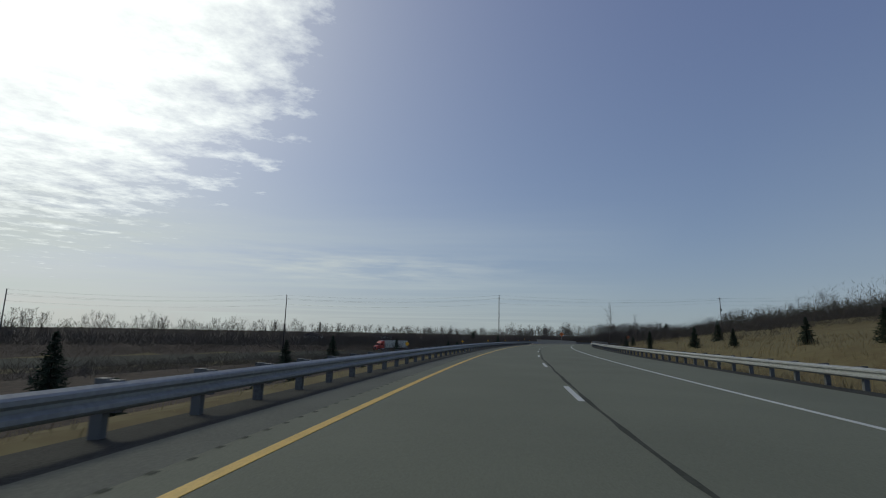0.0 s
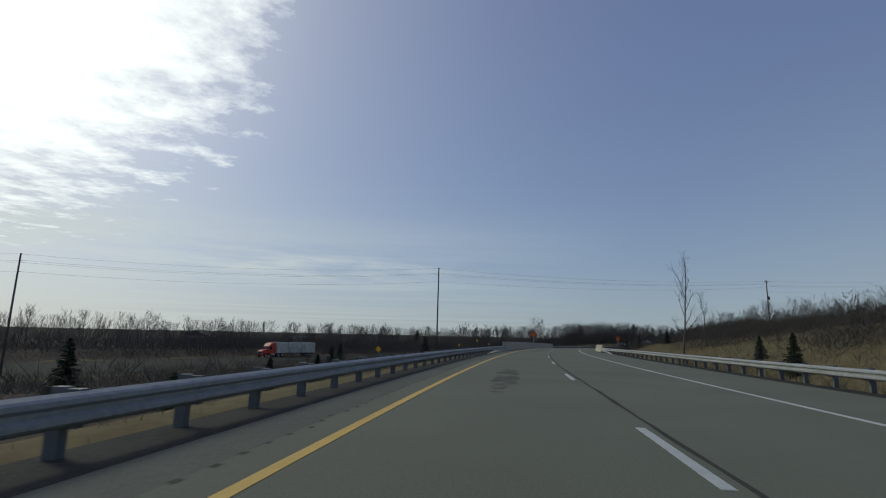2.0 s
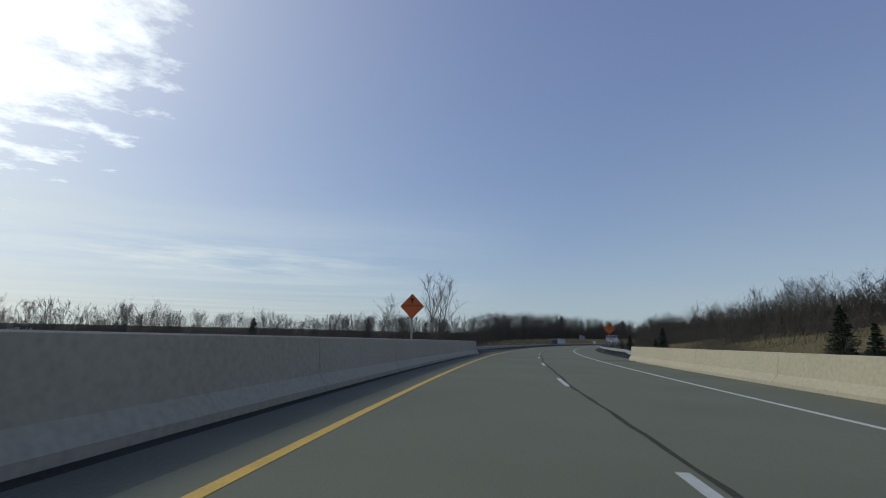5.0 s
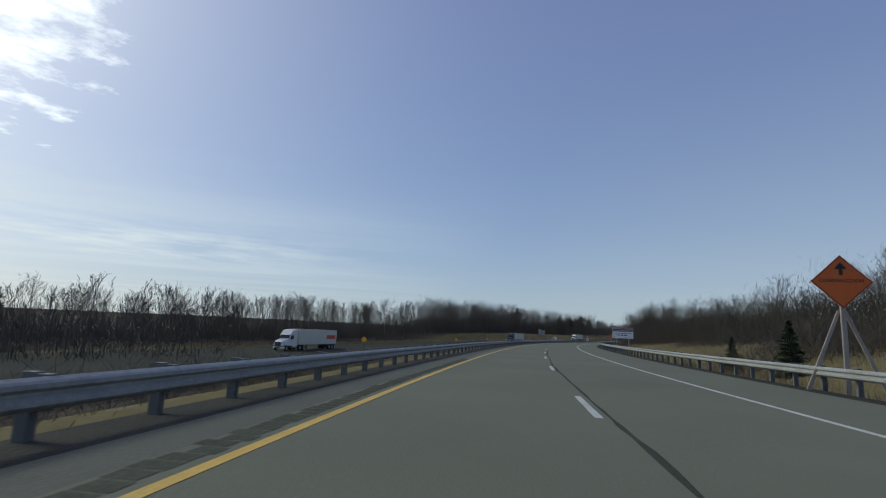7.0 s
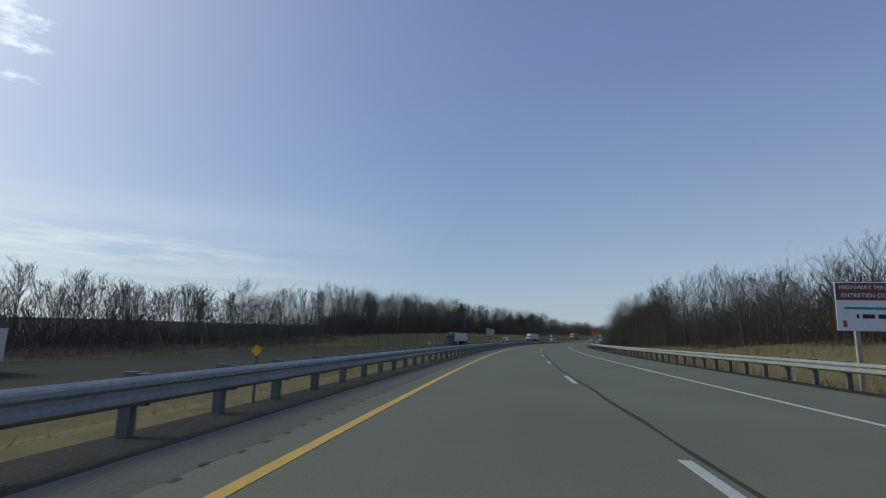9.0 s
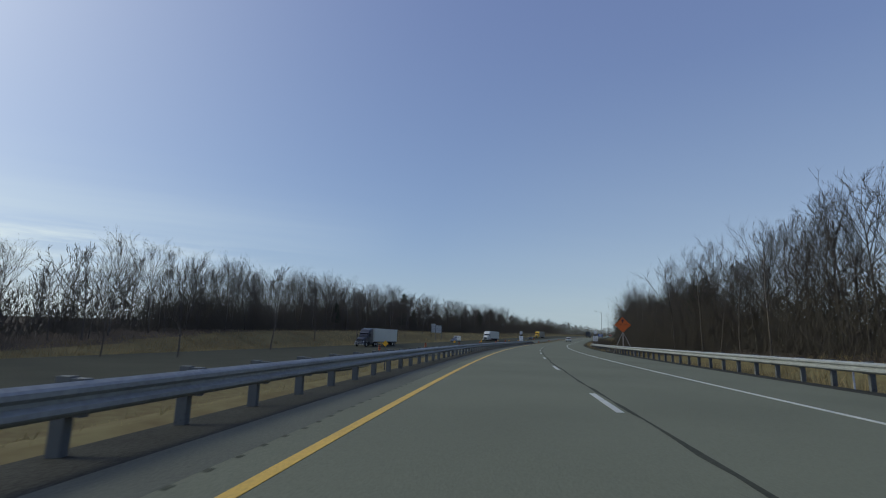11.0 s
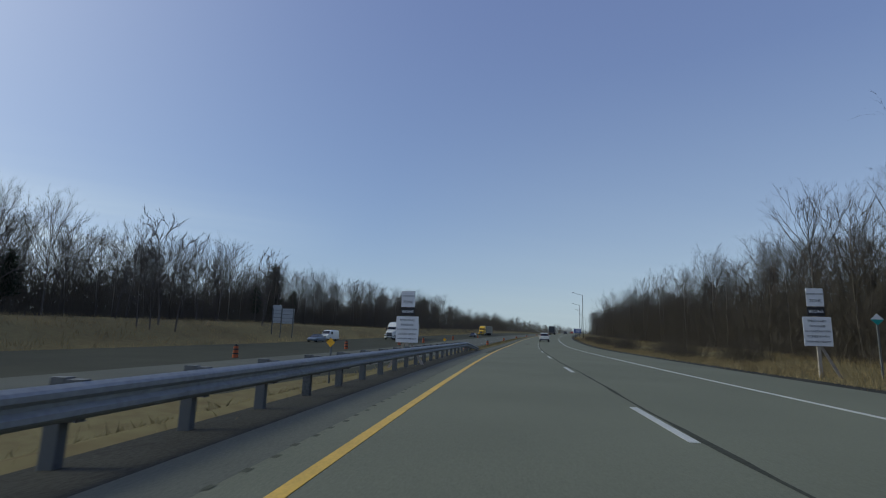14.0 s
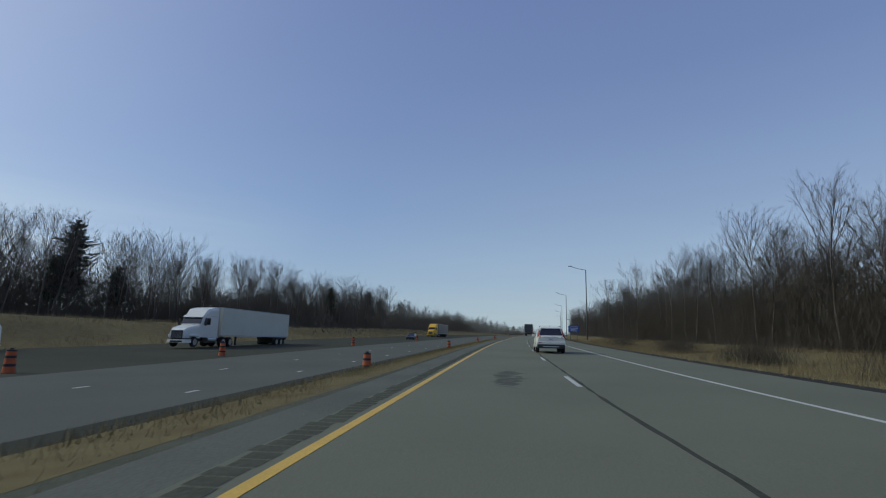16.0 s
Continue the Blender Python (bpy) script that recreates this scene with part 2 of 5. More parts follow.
RX, RY = np.cumsum(-np.sin(HEAD)) * STEP, np.cumsum(np.cos(HEAD)) * STEP
RX -= np.interp(0, ST, RX)
RY -= np.interp(0, ST, RY)
ZK = np.interp(ST, (-20, 72, 164, 256, 348, 440, 532, 624, 716, 808, 1000, 2600), (-0.087, 0.095, 0.082, -0.4, -0.575, -0.65, -0.424, 1.15, 3.0, 4.8, 7.0, 12.0))
KER = np.hanning(31) / np.hanning(31).sum()
RZ = np.convolve(np.pad(ZK, 15, mode="edge"), KER, "valid")


def line(s, o):
    """World x, y and the road's z at station s and offset o to the right of the yellow line (arrays too)."""
    h = np.interp(s, ST, HEAD)
    return np.interp(s, ST, RX) + np.cos(h) * o, np.interp(s, ST, RY) + np.sin(h) * o, np.interp(s, ST, RZ)


def smooth(a):
    a = np.clip(a, 0, 1)
    return a * a * (3 - 2 * a)


def opp_near(s):
    """Offset of the near edge of the opposing carriageway."""
    return np.interp(s, (-120, 0, 100, 200, 290, 400, 470, 520, 600, 2600), (-150, -105, -72, -42, -27, -17, -10, -5.8, -5.4, -5.4))


def opp_z(s):
    return np.interp(s, (-120, 100, 200, 290, 330, 400, 470, 520, 600, 2600), (-6.8, -5.6, -4.6, -3.7, -3.2, -2.2, -1.4, -0.95, -0.8, -0.75))


def edge_right(s):
    return np.interp(s, (-120, 0, 100, 200, 260, 330, 400, 440, 480, 520, 560, 640, 800, 2600), (90, 74, 60, 50, 41, 29, 20, 17.5, 20, 25, 26, 23, 19, 40))


def edge_left(s):
    return np.interp(s, (-120, 0, 100, 200, 260, 330, 400, 450, 520, 600, 700, 900, 2600), (-215, -190, -150, -96, -76, -63, -56, -60, -66, -74, -68, -62, -80))


def ground_z(s, o):
    """Height of the ground over the road's line."""
    s, o = np.asarray(s, float), np.asarray(o, float)
    near, oz = opp_near(s), opp_z(s)
    width = 34.0
    u = np.clip((-2.9 - o) / np.maximum(-2.9 - near, 1.0), 0, 1)
    ditch = -0.9 * np.sin(np.pi * u) * np.clip((-near - 5) / 12, 0, 1)
    bank = np.interp(s, (-120, 230, 330, 430, 520, 2600), (-2.6, -2.4, -1.6, -0.9, -0.3, -0.3)) * smooth((-2.9 - o) / 9)
    left = np.minimum(oz * smooth(u * 1.15), np.maximum(bank, oz)) + ditch * 0.6 - 0.12
    far = np.clip(near - width - o, 0, 400)
    left = left + np.interp(far, (0, 4, 10, 15, 40, 90, 160, 260, 400), (0, 0.5, 2.3, 2.9, 3.4, 4.4, 5.4, 6.0, 6.5)) * np.interp(s, (0, 150, 300, 390, 450, 560, 660, 2600), (0.95, 0.6, 0.25, 0.3, 1.0, 1.1, 0.7, 0.7))
    v = np.clip(o - 11.4, 0, 600)
    hill = np.interp(s, (-120, 60, 240, 330, 430, 520, 700, 2600), (1.0, 1.0, 1.0, 0.8, 0.35, 0.25, 0.2, 0.3))
    right = -0.7 * np.sin(np.pi * np.clip(v / 9, 0, 1)) * np.interp(s, (0, 400, 480, 2600), (1, 0.8, 0.3, 0.3)) + hill * np.interp(v, (0, 5, 20, 45, 90, 200, 600), (0, 0.2, 2.6, 6.2, 9.5, 17, 24))
    return np.where(o < 4, left, right)


def terrain(s, o):
    x, y, z = line(s, o)
    return float(x), float(y), float(z + ground_z(s, o))


def heading(s):
    return float(np.interp(s, ST, HEAD))


def stand(s, o, turn=0.0, dz=0.0, on_road=False):
    """Pose of a thing that stands on the ground (or the pavement), its +y along the road, its +x to the right."""
    x, y, z = line(s, o)
    z = float(z) if on_road else float(z + ground_z(s, o))
    return pose(float(x), float(y), z + dz, 0, 0, math.degrees(heading(s)) + turn)


# ---- mesh helpers ----
def np_mesh(name, verts, tris, mat):
    me = bpy.data.meshes.new(name)
    v, f = np.asarray(verts, np.float32), np.asarray(tris, np.int32)
    k = f.shape[1]
    me.vertices.add(len(v))
    me.vertices.foreach_set("co", v.ravel())
    me.loops.add(f.size)
    me.loops.foreach_set("vertex_index", f.ravel())
    me.polygons.add(len(f))
    me.polygons.foreach_set("loop_start", np.arange(0, f.size, k, dtype=np.int32))
    me.materials.append(mat)
    me.polygons.foreach_set("use_smooth", np.zeros(len(f), bool))
    me.update(calc_edges=True)
    return me


def bm_mesh(name, bm, mat, smoothed=False):
    me = bpy.data.meshes.new(name)
    bmesh.ops.recalc_face_normals(bm, faces=bm.faces[:])
    bm.to_mesh(me)
    bm.free()
    me.materials.append(mat)
    if smoothed:
        for p in me.polygons:
            p.use_smooth = True
    return me


def child(name, me, parent, m=None, label=""):
    ob = new(name, me)
    ob.parent = parent
    if m is not None:
        ob.matrix_basis = m
    return tagged(ob, label)


def part(name, bm, mat, parent, label="", m=None, smoothed=False):
    return child(name, bm_mesh(name, bm, mat, smoothed), parent, m, label)


def box(bm, x0, x1, y0, y1, z0, z1, bevel=0.0):
    r = bmesh.ops.create_cube(bm, size=1.0)
    for v in r["verts"]:
        v.co = Vector(((x0 + x1) / 2 + v.co.x * (x1 - x0), (y0 + y1) / 2 + v.co.y * (y1 - y0), (z0 + z1) / 2 + v.co.z * (z1 - z0)))
    if bevel:
        es = list({e for v in r["verts"] for e in v.link_edges})
        bmesh.ops.bevel(bm, geom=es, offset=bevel, segments=2, affect="EDGES", profile=0.7)
    return bm


def boxed(*a, bevel=0.0):
    return box(bmesh.new(), *a, bevel=bevel)


def tube(bm, a, b, r0, r1, sides=8):
    a, b = Vector(a), Vector(b)
    m = Matrix.Translation((a + b) / 2) @ (b - a).to_track_quat("Z", "Y").to_matrix().to_4x4()
    bmesh.ops.create_cone(bm, cap_ends=True, segments=sides, radius1=r0, radius2=r1, depth=(b - a).length, matrix=m)
    return bm


def prism(outline, y0, y1, bevel=0.0):
    """A solid from an outline in x, z, extruded along y."""
    bm = bmesh.new()
    a = [bm.verts.new((x, y0, z)) for x, z in outline]
    b = [bm.verts.new((x, y1, z)) for x, z in outline]
    n = len(a)
    bm.faces.new(a)
    bm.faces.new(b[::-1])
    for i in range(n):
        bm.faces.new((a[i], a[(i + 1) % n], b[(i + 1) % n], b[i]))
    if bevel:
        bmesh.ops.bevel(bm, geom=bm.edges[:], offset=bevel, segments=2, affect="EDGES", profile=0.7)
    return bm


def sweep(name, profile, s0, s1, mat, step=2.0, closed=True, lift=None, taper=None):
    """Mesh of a profile (offset, height) carried along the road from s0 to s1. lift(s): height added; taper(s): offset added."""
    n = max(2, int(math.ceil((s1 - s0) / step)) + 1)
    ss = np.linspace(s0, s1, n)
    p = np.asarray(profile, float)
    k = len(p)
    V = np.zeros((n, k, 3))
    for i, s in enumerate(ss):
        dz = lift(s) if lift else 0.0
        do = taper(s) if taper else 0.0
        x, y, z = line(s, p[:, 0] + do)
        V[i, :, 0], V[i, :, 1], V[i, :, 2] = x, y, z + p[:, 1] + dz
    F = []
    m = k if closed else k - 1
    for i in range(n - 1):
        for j in range(m):
            a, b = i * k + j, i * k + (j + 1) % k
            F.append((a, b, b + k, a + k))
    me = np_mesh(name, V.reshape(-1, 3), F, mat)
    if closed:
        bm = bmesh.new()
        bm.from_mesh(me)
        bm.verts.ensure_lookup_table()
        bm.faces.new([bm.verts[j] for j in range(k)])
        bm.faces.new([bm.verts[(n - 1) * k + j] for j in range(k)][::-1])
        bmesh.ops.recalc_face_normals(bm, faces=bm.faces[:])
        bm.to_mesh(me)
        bm.free()
    return me


def structure(name, me, label, category):
    return tagged(new(name, me), label, category, kind="structure")


def thing(name, label, category, group="", m=None):
    e = new(name)
    e.empty_display_size = 0.3
    if m is not None:
        e.matrix_basis = m
    return tagged(e, label, category, group)

# ---- ground and pavement ----
def ground_sheet():
    ss = np.unique(np.concatenate([np.arange(-120, 760, 4.0), np.arange(760, 1400, 20.0), np.arange(1400, 2590, 120.0)]))
    oo = np.unique(np.concatenate([np.arange(-60, 40, 1.5), np.arange(-220, -60, 6.0), np.arange(40, 160, 6.0), np.arange(160, 420, 26.0), np.geomspace(220, 1800, 14) * -1]))
    A, B = np.meshgrid(ss, oo, indexing="ij")
    x, y, z = line(A, B)
    rough = np.vectorize(lambda a, b: noise.noise(Vector((a * 0.07, b * 0.07, 0))) * 0.35)(x, y)
    away = np.clip(np.maximum(B - 12.5, -3.5 - B) / 8, 0, 1)
    on_opp = (B < opp_near(A) - 1.3) & (B > opp_near(A) - 36)
    g = z + ground_z(A, B) + rough * away * np.where(on_opp, 0.0, 1.0)
    g = np.where((B > -2.9) & (B < 12.4), z - 0.35, g)
    g = np.where(on_opp & (B < -3.5), g - 0.10, g)
    V = np.stack([x, y, g], -1).reshape(-1, 3)
    n, k = A.shape
    i = (np.arange(n - 1)[:, None] * k + np.arange(k - 1)[None, :]).ravel()
    F = np.stack([i, i + 1, i + k + 1, i + k], 1)
    me = np_mesh("ground", V, F, M["grass"])
    me.materials.append(M["litter"])
    sa, ob = A[:-1, :-1].ravel(), B[:-1, :-1].ravel()
    wood = (ob > edge_right(sa) - 1.0) | (ob < edge_left(sa) + 1.0) | ((sa < 300) & (ob < -13) & (ob > opp_near(sa) + 4)) | ((sa < 300) & (ob < opp_near(sa) - 38))
    me.polygons.foreach_set("material_index", wood.astype(np.int32))
    me.polygons.foreach_set("use_smooth", np.ones(len(F), bool))
    return structure("ground", me, "dry tan winter grass with brown leaf litter under the woods", "ground")


ground_sheet()
road = structure("road", sweep("road", [(-0.55, 0), (8.1, 0), (8.1, -0.5), (-0.55, -0.5)], -110, 2500, M["asphalt"], 4.0), "worn grey asphalt highway carriageway with two lanes", "road")
structure("shoulder_left", sweep("shoulder_left", [(-1.35, -0.012), (-0.55, -0.004), (-0.55, -0.45), (-1.35, -0.45)], -110, 2500, M["shoulder"], 4.0), "narrow paved shoulder beside the yellow line", "shoulder")
structure("shoulder_right", sweep("shoulder_right", [(8.1, -0.004), (11.2, -0.05), (11.2, -0.5), (8.1, -0.5)], -110, 2500, M["asphalt"], 4.0), "paved grey highway shoulder", "shoulder")
structure("verge_left", sweep("verge_left", [(-3.1, -0.3), (-2.5, -0.09), (-1.35, -0.02), (-1.35, -0.5), (-3.1, -0.6)], -110, 506, M["gravel"], 4.0), "dark gravel verge under the guard rail", "verge")
structure("verge_median", sweep("verge_median", [(-1.8, -0.065), (-1.35, -0.02), (-1.35, -0.5), (-1.8, -0.5)], 506, 2500, M["groove"], 4.0), "strip of fine grey gravel beside the shoulder", "verge")
structure("verge_right", sweep("verge_right", [(11.2, -0.06), (12.4, -0.10), (13.2, -0.3), (13.2, -0.6), (11.2, -0.6)], -110, 2500, M["gravel"], 4.0), "dark gravel verge along the shoulder", "verge")


structure("turf_median", sweep("turf_median", [(-5.3, -0.74), (-4.0, -0.42), (-2.8, -0.13), (-1.7, -0.052), (-1.62, -0.10), (-1.62, -0.4), (-5.3, -1.1)], 504, 2500, M["grass"], 4.0), "short dry olive grass of the narrow median", "grass")


def opposing(name, a, b, mat, label, drop=0.0):
    ss = np.concatenate([np.arange(-110, 700, 5.0), np.arange(700, 2500, 40.0)])
    rows = []
    for s in ss:
        o = np.array([opp_near(s) - a, opp_near(s) - b])
        x, y, z = line(s, o)
        g = z + ground_z(s, o)
        rows.append([(x[0], y[0], g[0] + 0.06 - drop), (x[1], y[1], g[1] + 0.06), (x[1], y[1], g[1] - 0.4), (x[0], y[0], g[0] - 0.4)])
    V = np.array(rows).reshape(-1, 3)
    F = [(i * 4 + j, i * 4 + (j + 1) % 4, i * 4 + 4 + (j + 1) % 4, i * 4 + 4 + j) for i in range(len(ss) - 1) for j in range(4)]
    me = np_mesh(name, V, F, mat)
    me.materials.append(M["oppdark"])
    me.polygons.foreach_set("material_index", np.repeat((ss[:-1] < 440).astype(np.int32), 4))
    return structure(name, me, label, "road")


road_b = opposing("road_opposing", 1.5, 12.5, M["opp"], "pale grey closed lanes of the opposing carriageway")
opposing("road_opposing_far", 12.5, 33.5, M["oppdark"], "dark asphalt lanes of the opposing carriageway")
opposing("shoulder_opposing", -0.1, 1.5, M["oppdark"], "dark gravel shoulder beside the opposing lanes", 0.16)


def strip(name, o, w, s0, s1, mat, parent, z=0.005, step=2.0, label=""):
    me = sweep(name, [(o - w / 2, z), (o + w / 2, z), (o + w / 2, z - 0.02), (o - w / 2, z - 0.02)], s0, s1, mat, step)
    return child(name, me, parent, None, label)


strip("yellow_edge_line", 0.0, 0.14, -110, 1500, M["yellow"], road, label="worn yellow edge line")
strip("white_edge_line", 7.62, 0.13, -110, 1500, M["white"], road, label="white edge line")
for k in range(-6, 62):
    far = 13.32 + 12 * k
    strip("lane_dash", 3.70, 0.125, far - 3.0, far, M["white"], road, 0.006, 3.0)


def wander(name, o, w, s0, s1, mat, parent, seed, z=0.003, amp=0.05, label=""):
    rng = np.random.default_rng(seed)
    ss = np.arange(s0, s1, 0.8)
    a = np.convolve(rng.normal(0, 1, len(ss) + 8), np.ones(9) / 9, "valid") * amp * 2
    ww = w * (1 + 0.35 * rng.normal(0, 1, len(ss)).clip(-1.5, 1.5))
    x0, y0, z0 = line(ss, o + a - ww / 2)
    x1, y1, z1 = line(ss, o + a + ww / 2)
    V = np.concatenate([np.stack([x0, y0, z0 + z], 1), np.stack([x1, y1, z1 + z], 1)])
    n = len(ss)
    F = [(i, n + i, n + i + 1, i + 1) for i in range(n - 1)]
    return child(name, np_mesh(name, V, F, mat), parent, None, label)


wander("lane_seam", 3.86, 0.075, -60, 900, M["tar"], road, 3, label="dark tar-sealed joint between the lanes")


def rumble():
    V, F = [], []
    rng = np.random.default_rng(4)

    def grooves(s0, s1, gap, o, w, run):
        for s in np.arange(s0, s1, gap):
            ww, d = w * (0.85 + 0.3 * rng.random()), 0.02 * rng.normal()
            c = np.array([(o - ww + d, s), (o + d, s), (o + d, s + run), (o - ww + d, s + run)])
            x, y, z = line(c[:, 1], c[:, 0])
            b = len(V)
            V.extend((x[i], y[i], z[i] + 0.003) for i in range(4))
            F.append((b, b + 1, b + 2, b + 3))

    for s0, s1 in ((-20, 125), (256, 496)):
        grooves(s0, s1, 0.5, -0.49, 0.065, 0.13)
    for s0, s1 in ((215, 256), (496, 700)):
        grooves(s0, s1, 0.29, -0.19, 0.32, 0.26)
    ob = child("rumble_strip", np_mesh("rumble_strip", V, F, M["groove"]), road, None, "row of dark milled rumble grooves")
    tagged(ob, kind="stuff")


rumble()


def stained_asphalt():
    """Asphalt with soft-edged dark mottling that dies out towards the rim of the patch."""
    m = material("stained_asphalt", (0.146, 0.154, 0.107), 0.9, spread=0.18, scale=0.25, fine=45, bump=0.25, spec=0.22)
    n, l = m.node_tree.nodes, m.node_tree.links
    b = n["Principled BSDF"]
    clean = b.inputs["Base Color"].links[0].from_socket
    co = n.new("ShaderNodeTexCoord")
    mot = n.new("ShaderNodeTexNoise")
    mot.inputs["Scale"].default_value, mot.inputs["Detail"].default_value, mot.inputs["Roughness"].default_value = 1.5, 6.0, 0.66
    mot.inputs["Distortion"].default_value = 0.6
    l.new(co.outputs["Object"], mot.inputs["Vector"])
    uv = n.new("ShaderNodeUVMap")
    mid = n.new("ShaderNodeVectorMath")
    mid.operation = "DISTANCE"
    l.new(uv.outputs[0], mid.inputs[0])
    mid.inputs[1].default_value = (0.5, 0.5, 0.0)
    fade = n.new("ShaderNodeMapRange")
    fade.inputs["From Min"].default_value, fade.inputs["From Max"].default_value = 0.5, 0.2
    fade.inputs["To Min"].default_value, fade.inputs["To Max"].default_value = -0.35, 0.0
    l.new(mid.outputs["Value"], fade.inputs["Value"])
    add = n.new("ShaderNodeMath")
    l.new(mot.outputs["Fac"], add.inputs[0])
    l.new(fade.outputs[0], add.inputs[1])
    soak = n.new("ShaderNodeMapRange")
    soak.interpolation_type = "SMOOTHSTEP"
    soak.inputs["From Min"].default_value, soak.inputs["From Max"].default_value = 0.40, 0.53
    soak.inputs["To Max"].default_value = 0.68
    l.new(add.outputs[0], soak.inputs["Value"])
    mixed = n.new("ShaderNodeMix")
    mixed.data_type = "RGBA"
    l.new(soak.outputs[0], mixed.inputs["Factor"])
    l.new(clean, mixed.inputs[6])
    mixed.inputs[7].default_value = (0.040, 0.043, 0.034, 1)
    l.new(mixed.outputs[2], b.inputs["Base Color"])
    return m


M["stained"] = stained_asphalt()


def stain_patch(s0, s1, o0, o1):
    ss, oo = np.linspace(s0, s1, 14), np.linspace(o0, o1, 8)
    A, B = np.meshgrid(ss, oo, indexing="ij")
    x, y, z = line(A, B)
    i = (np.arange(13)[:, None] * 8 + np.arange(7)[None, :]).ravel()
    F = np.stack([i, i + 1, i + 9, i + 8], 1)
    me = np_mesh("road_stain", np.stack([x, y, z + 0.002], -1).reshape(-1, 3), F, M["stained"])
    uv = me.uv_layers.new(name="UVMap")
    flat = np.stack([(A - s0) / (s1 - s0), (B - o0) / (o1 - o0)], -1).reshape(-1, 2)
    uv.data.foreach_set("uv", flat[F.ravel()].astype(np.float32).ravel())
    child("road_stain", me, road, None, "dark mottled stains on the asphalt")


stain_patch(127, 144, 0.1, 3.65)
stain_patch(536, 545, 1.2, 2.8)
stain_patch(74, 92, 0.9, 2.4)
for s in (141.0, 203.0):
    me = sweep("expansion_joint", [(-1.6, 0.006), (10.8, 0.006), (10.8, -0.02), (-1.6, -0.02)], s, s + 0.28, M["post"], 1.0)
    child("expansion_joint", me, road, None, "transverse joint of the bridge deck")


# ---- barriers ----
def top_left(s):
    return float(np.interp(s, (0, 200, 240, 300, 420, 499, 508), (0.56, 0.54, 0.56, 0.61, 0.65, 0.66, 0.10)))


def top_right(s):
    return float(np.interp(s, (0, 130, 210, 320, 440, 465, 474.5), (0.56, 0.60, 0.66, 0.74, 0.74, 0.70, 0.12)))


W_BEAM = [(0.0, 0.0), (0.055, -0.03), (0.08, -0.055), (0.08, -0.10), (0.02, -0.14), (0.02, -0.175), (0.08, -0.215), (0.08, -0.26), (0.055, -0.285), (0.0, -0.315), (-0.008, -0.31), (0.045, -0.275), (0.07, -0.25), (0.07, -0.22), (0.008, -0.18), (0.008, -0.135), (0.07, -0.095), (0.07, -0.06), (0.045, -0.035), (-0.008, -0.005)]


def guard_rail(s0, s1, o, side, top, spacing, label, group, taper=None):
    """A run of steel beam on posts. side: +1 where traffic passes on its right."""
    rail = thing("guard_rail", label, "guard rail", group)
    prof = [(o + side * a, b) for a, b in W_BEAM]
    beam = sweep("beam", prof, s0, s1, M["steel"], 1.9, lift=top, taper=taper)
    child("beam", beam, rail, None, "galvanised corrugated steel beam")
    pb = boxed(-0.075, 0.075, -0.055, 0.055, -0.9, 0.03, bevel=0.008)
    post_me = bm_mesh("post", pb, M["post"])
    bb = boxed(-0.08, 0.08, -0.05, 0.05, -0.34, 0.015, bevel=0.008)
    block_me = bm_mesh("spacer_block", bb, M["post"])
    for k in range(int((s1 - s0 - 1.0) / spacing)):
        s = s0 + 0.7 + k * spacing
        t = top(s)
        if t < 0.4:
            continue
        oo = o + (taper(s) if taper else 0.0)
        x, y, z = line(s, oo - side * 0.235)
        h = math.degrees(heading(s))
        p = child("post", post_me, rail, pose(float(x), float(y), float(z) + t, 0, 0, h))
        x, y, z = line(s, oo - side * 0.08)
        child("spacer_block", block_me, p, p.matrix_basis.inverted() @ pose(float(x), float(y), float(z) + t, 0, 0, h))
    return rail


guard_rail(-60, 133, -1.98, 1, top_left, 1.85, "galvanised steel guard rail on steel posts ending at the bridge", "guard rails")
guard_rail(208, 508, -2.02, 1, top_left, 1.85, "long galvanised steel guard rail with a turned-down end", "guard rails")
guard_rail(-60, 143, 12.2, -1, top_right, 1.9, "galvanised steel guard rail along the outer shoulder", "guard rails", lambda s: -1.55 * float(smooth((s - 112) / 28)))
guard_rail(203, 474.5, 12.2, -1, top_right, 1.9, "galvanised steel guard rail ending before the grass verge", "guard rails", lambda s: -1.55 * float(smooth((222 - s) / 18)))


def approach_beam(o, s0, s1, side, label):
    t = thing("transition_rail", label, "guard rail", "guard rails")
    prof = [(o + side * a, b * 0.8) for a, b in W_BEAM]
    child("beam", sweep("beam", prof, s0, s1, M["steel"], 1.0, lift=lambda s: 0.36 - 0.5 * float(smooth((s1 - 5 - s) / 12)), taper=lambda s: -side * 0.35 * float(smooth((s1 - 4 - s) / 8))), t)


approach_beam(-1.88, 115, 133, 1, "lower steel beam curving in to the bridge parapet")
approach_beam(10.58, 127, 143, -1, "lower steel beam curving in to the bridge parapet")
structure("kerb", sweep("kerb", [(-2.05, -0.2), (-2.05, 0.13), (-1.75, 0.13), (-1.6, -0.2)], 113, 132, M["concrete"], 1.0, lift=lambda s: -0.2 * float(smooth((124 - s) / 10))), "pale concrete kerb before the parapet", "kerb")


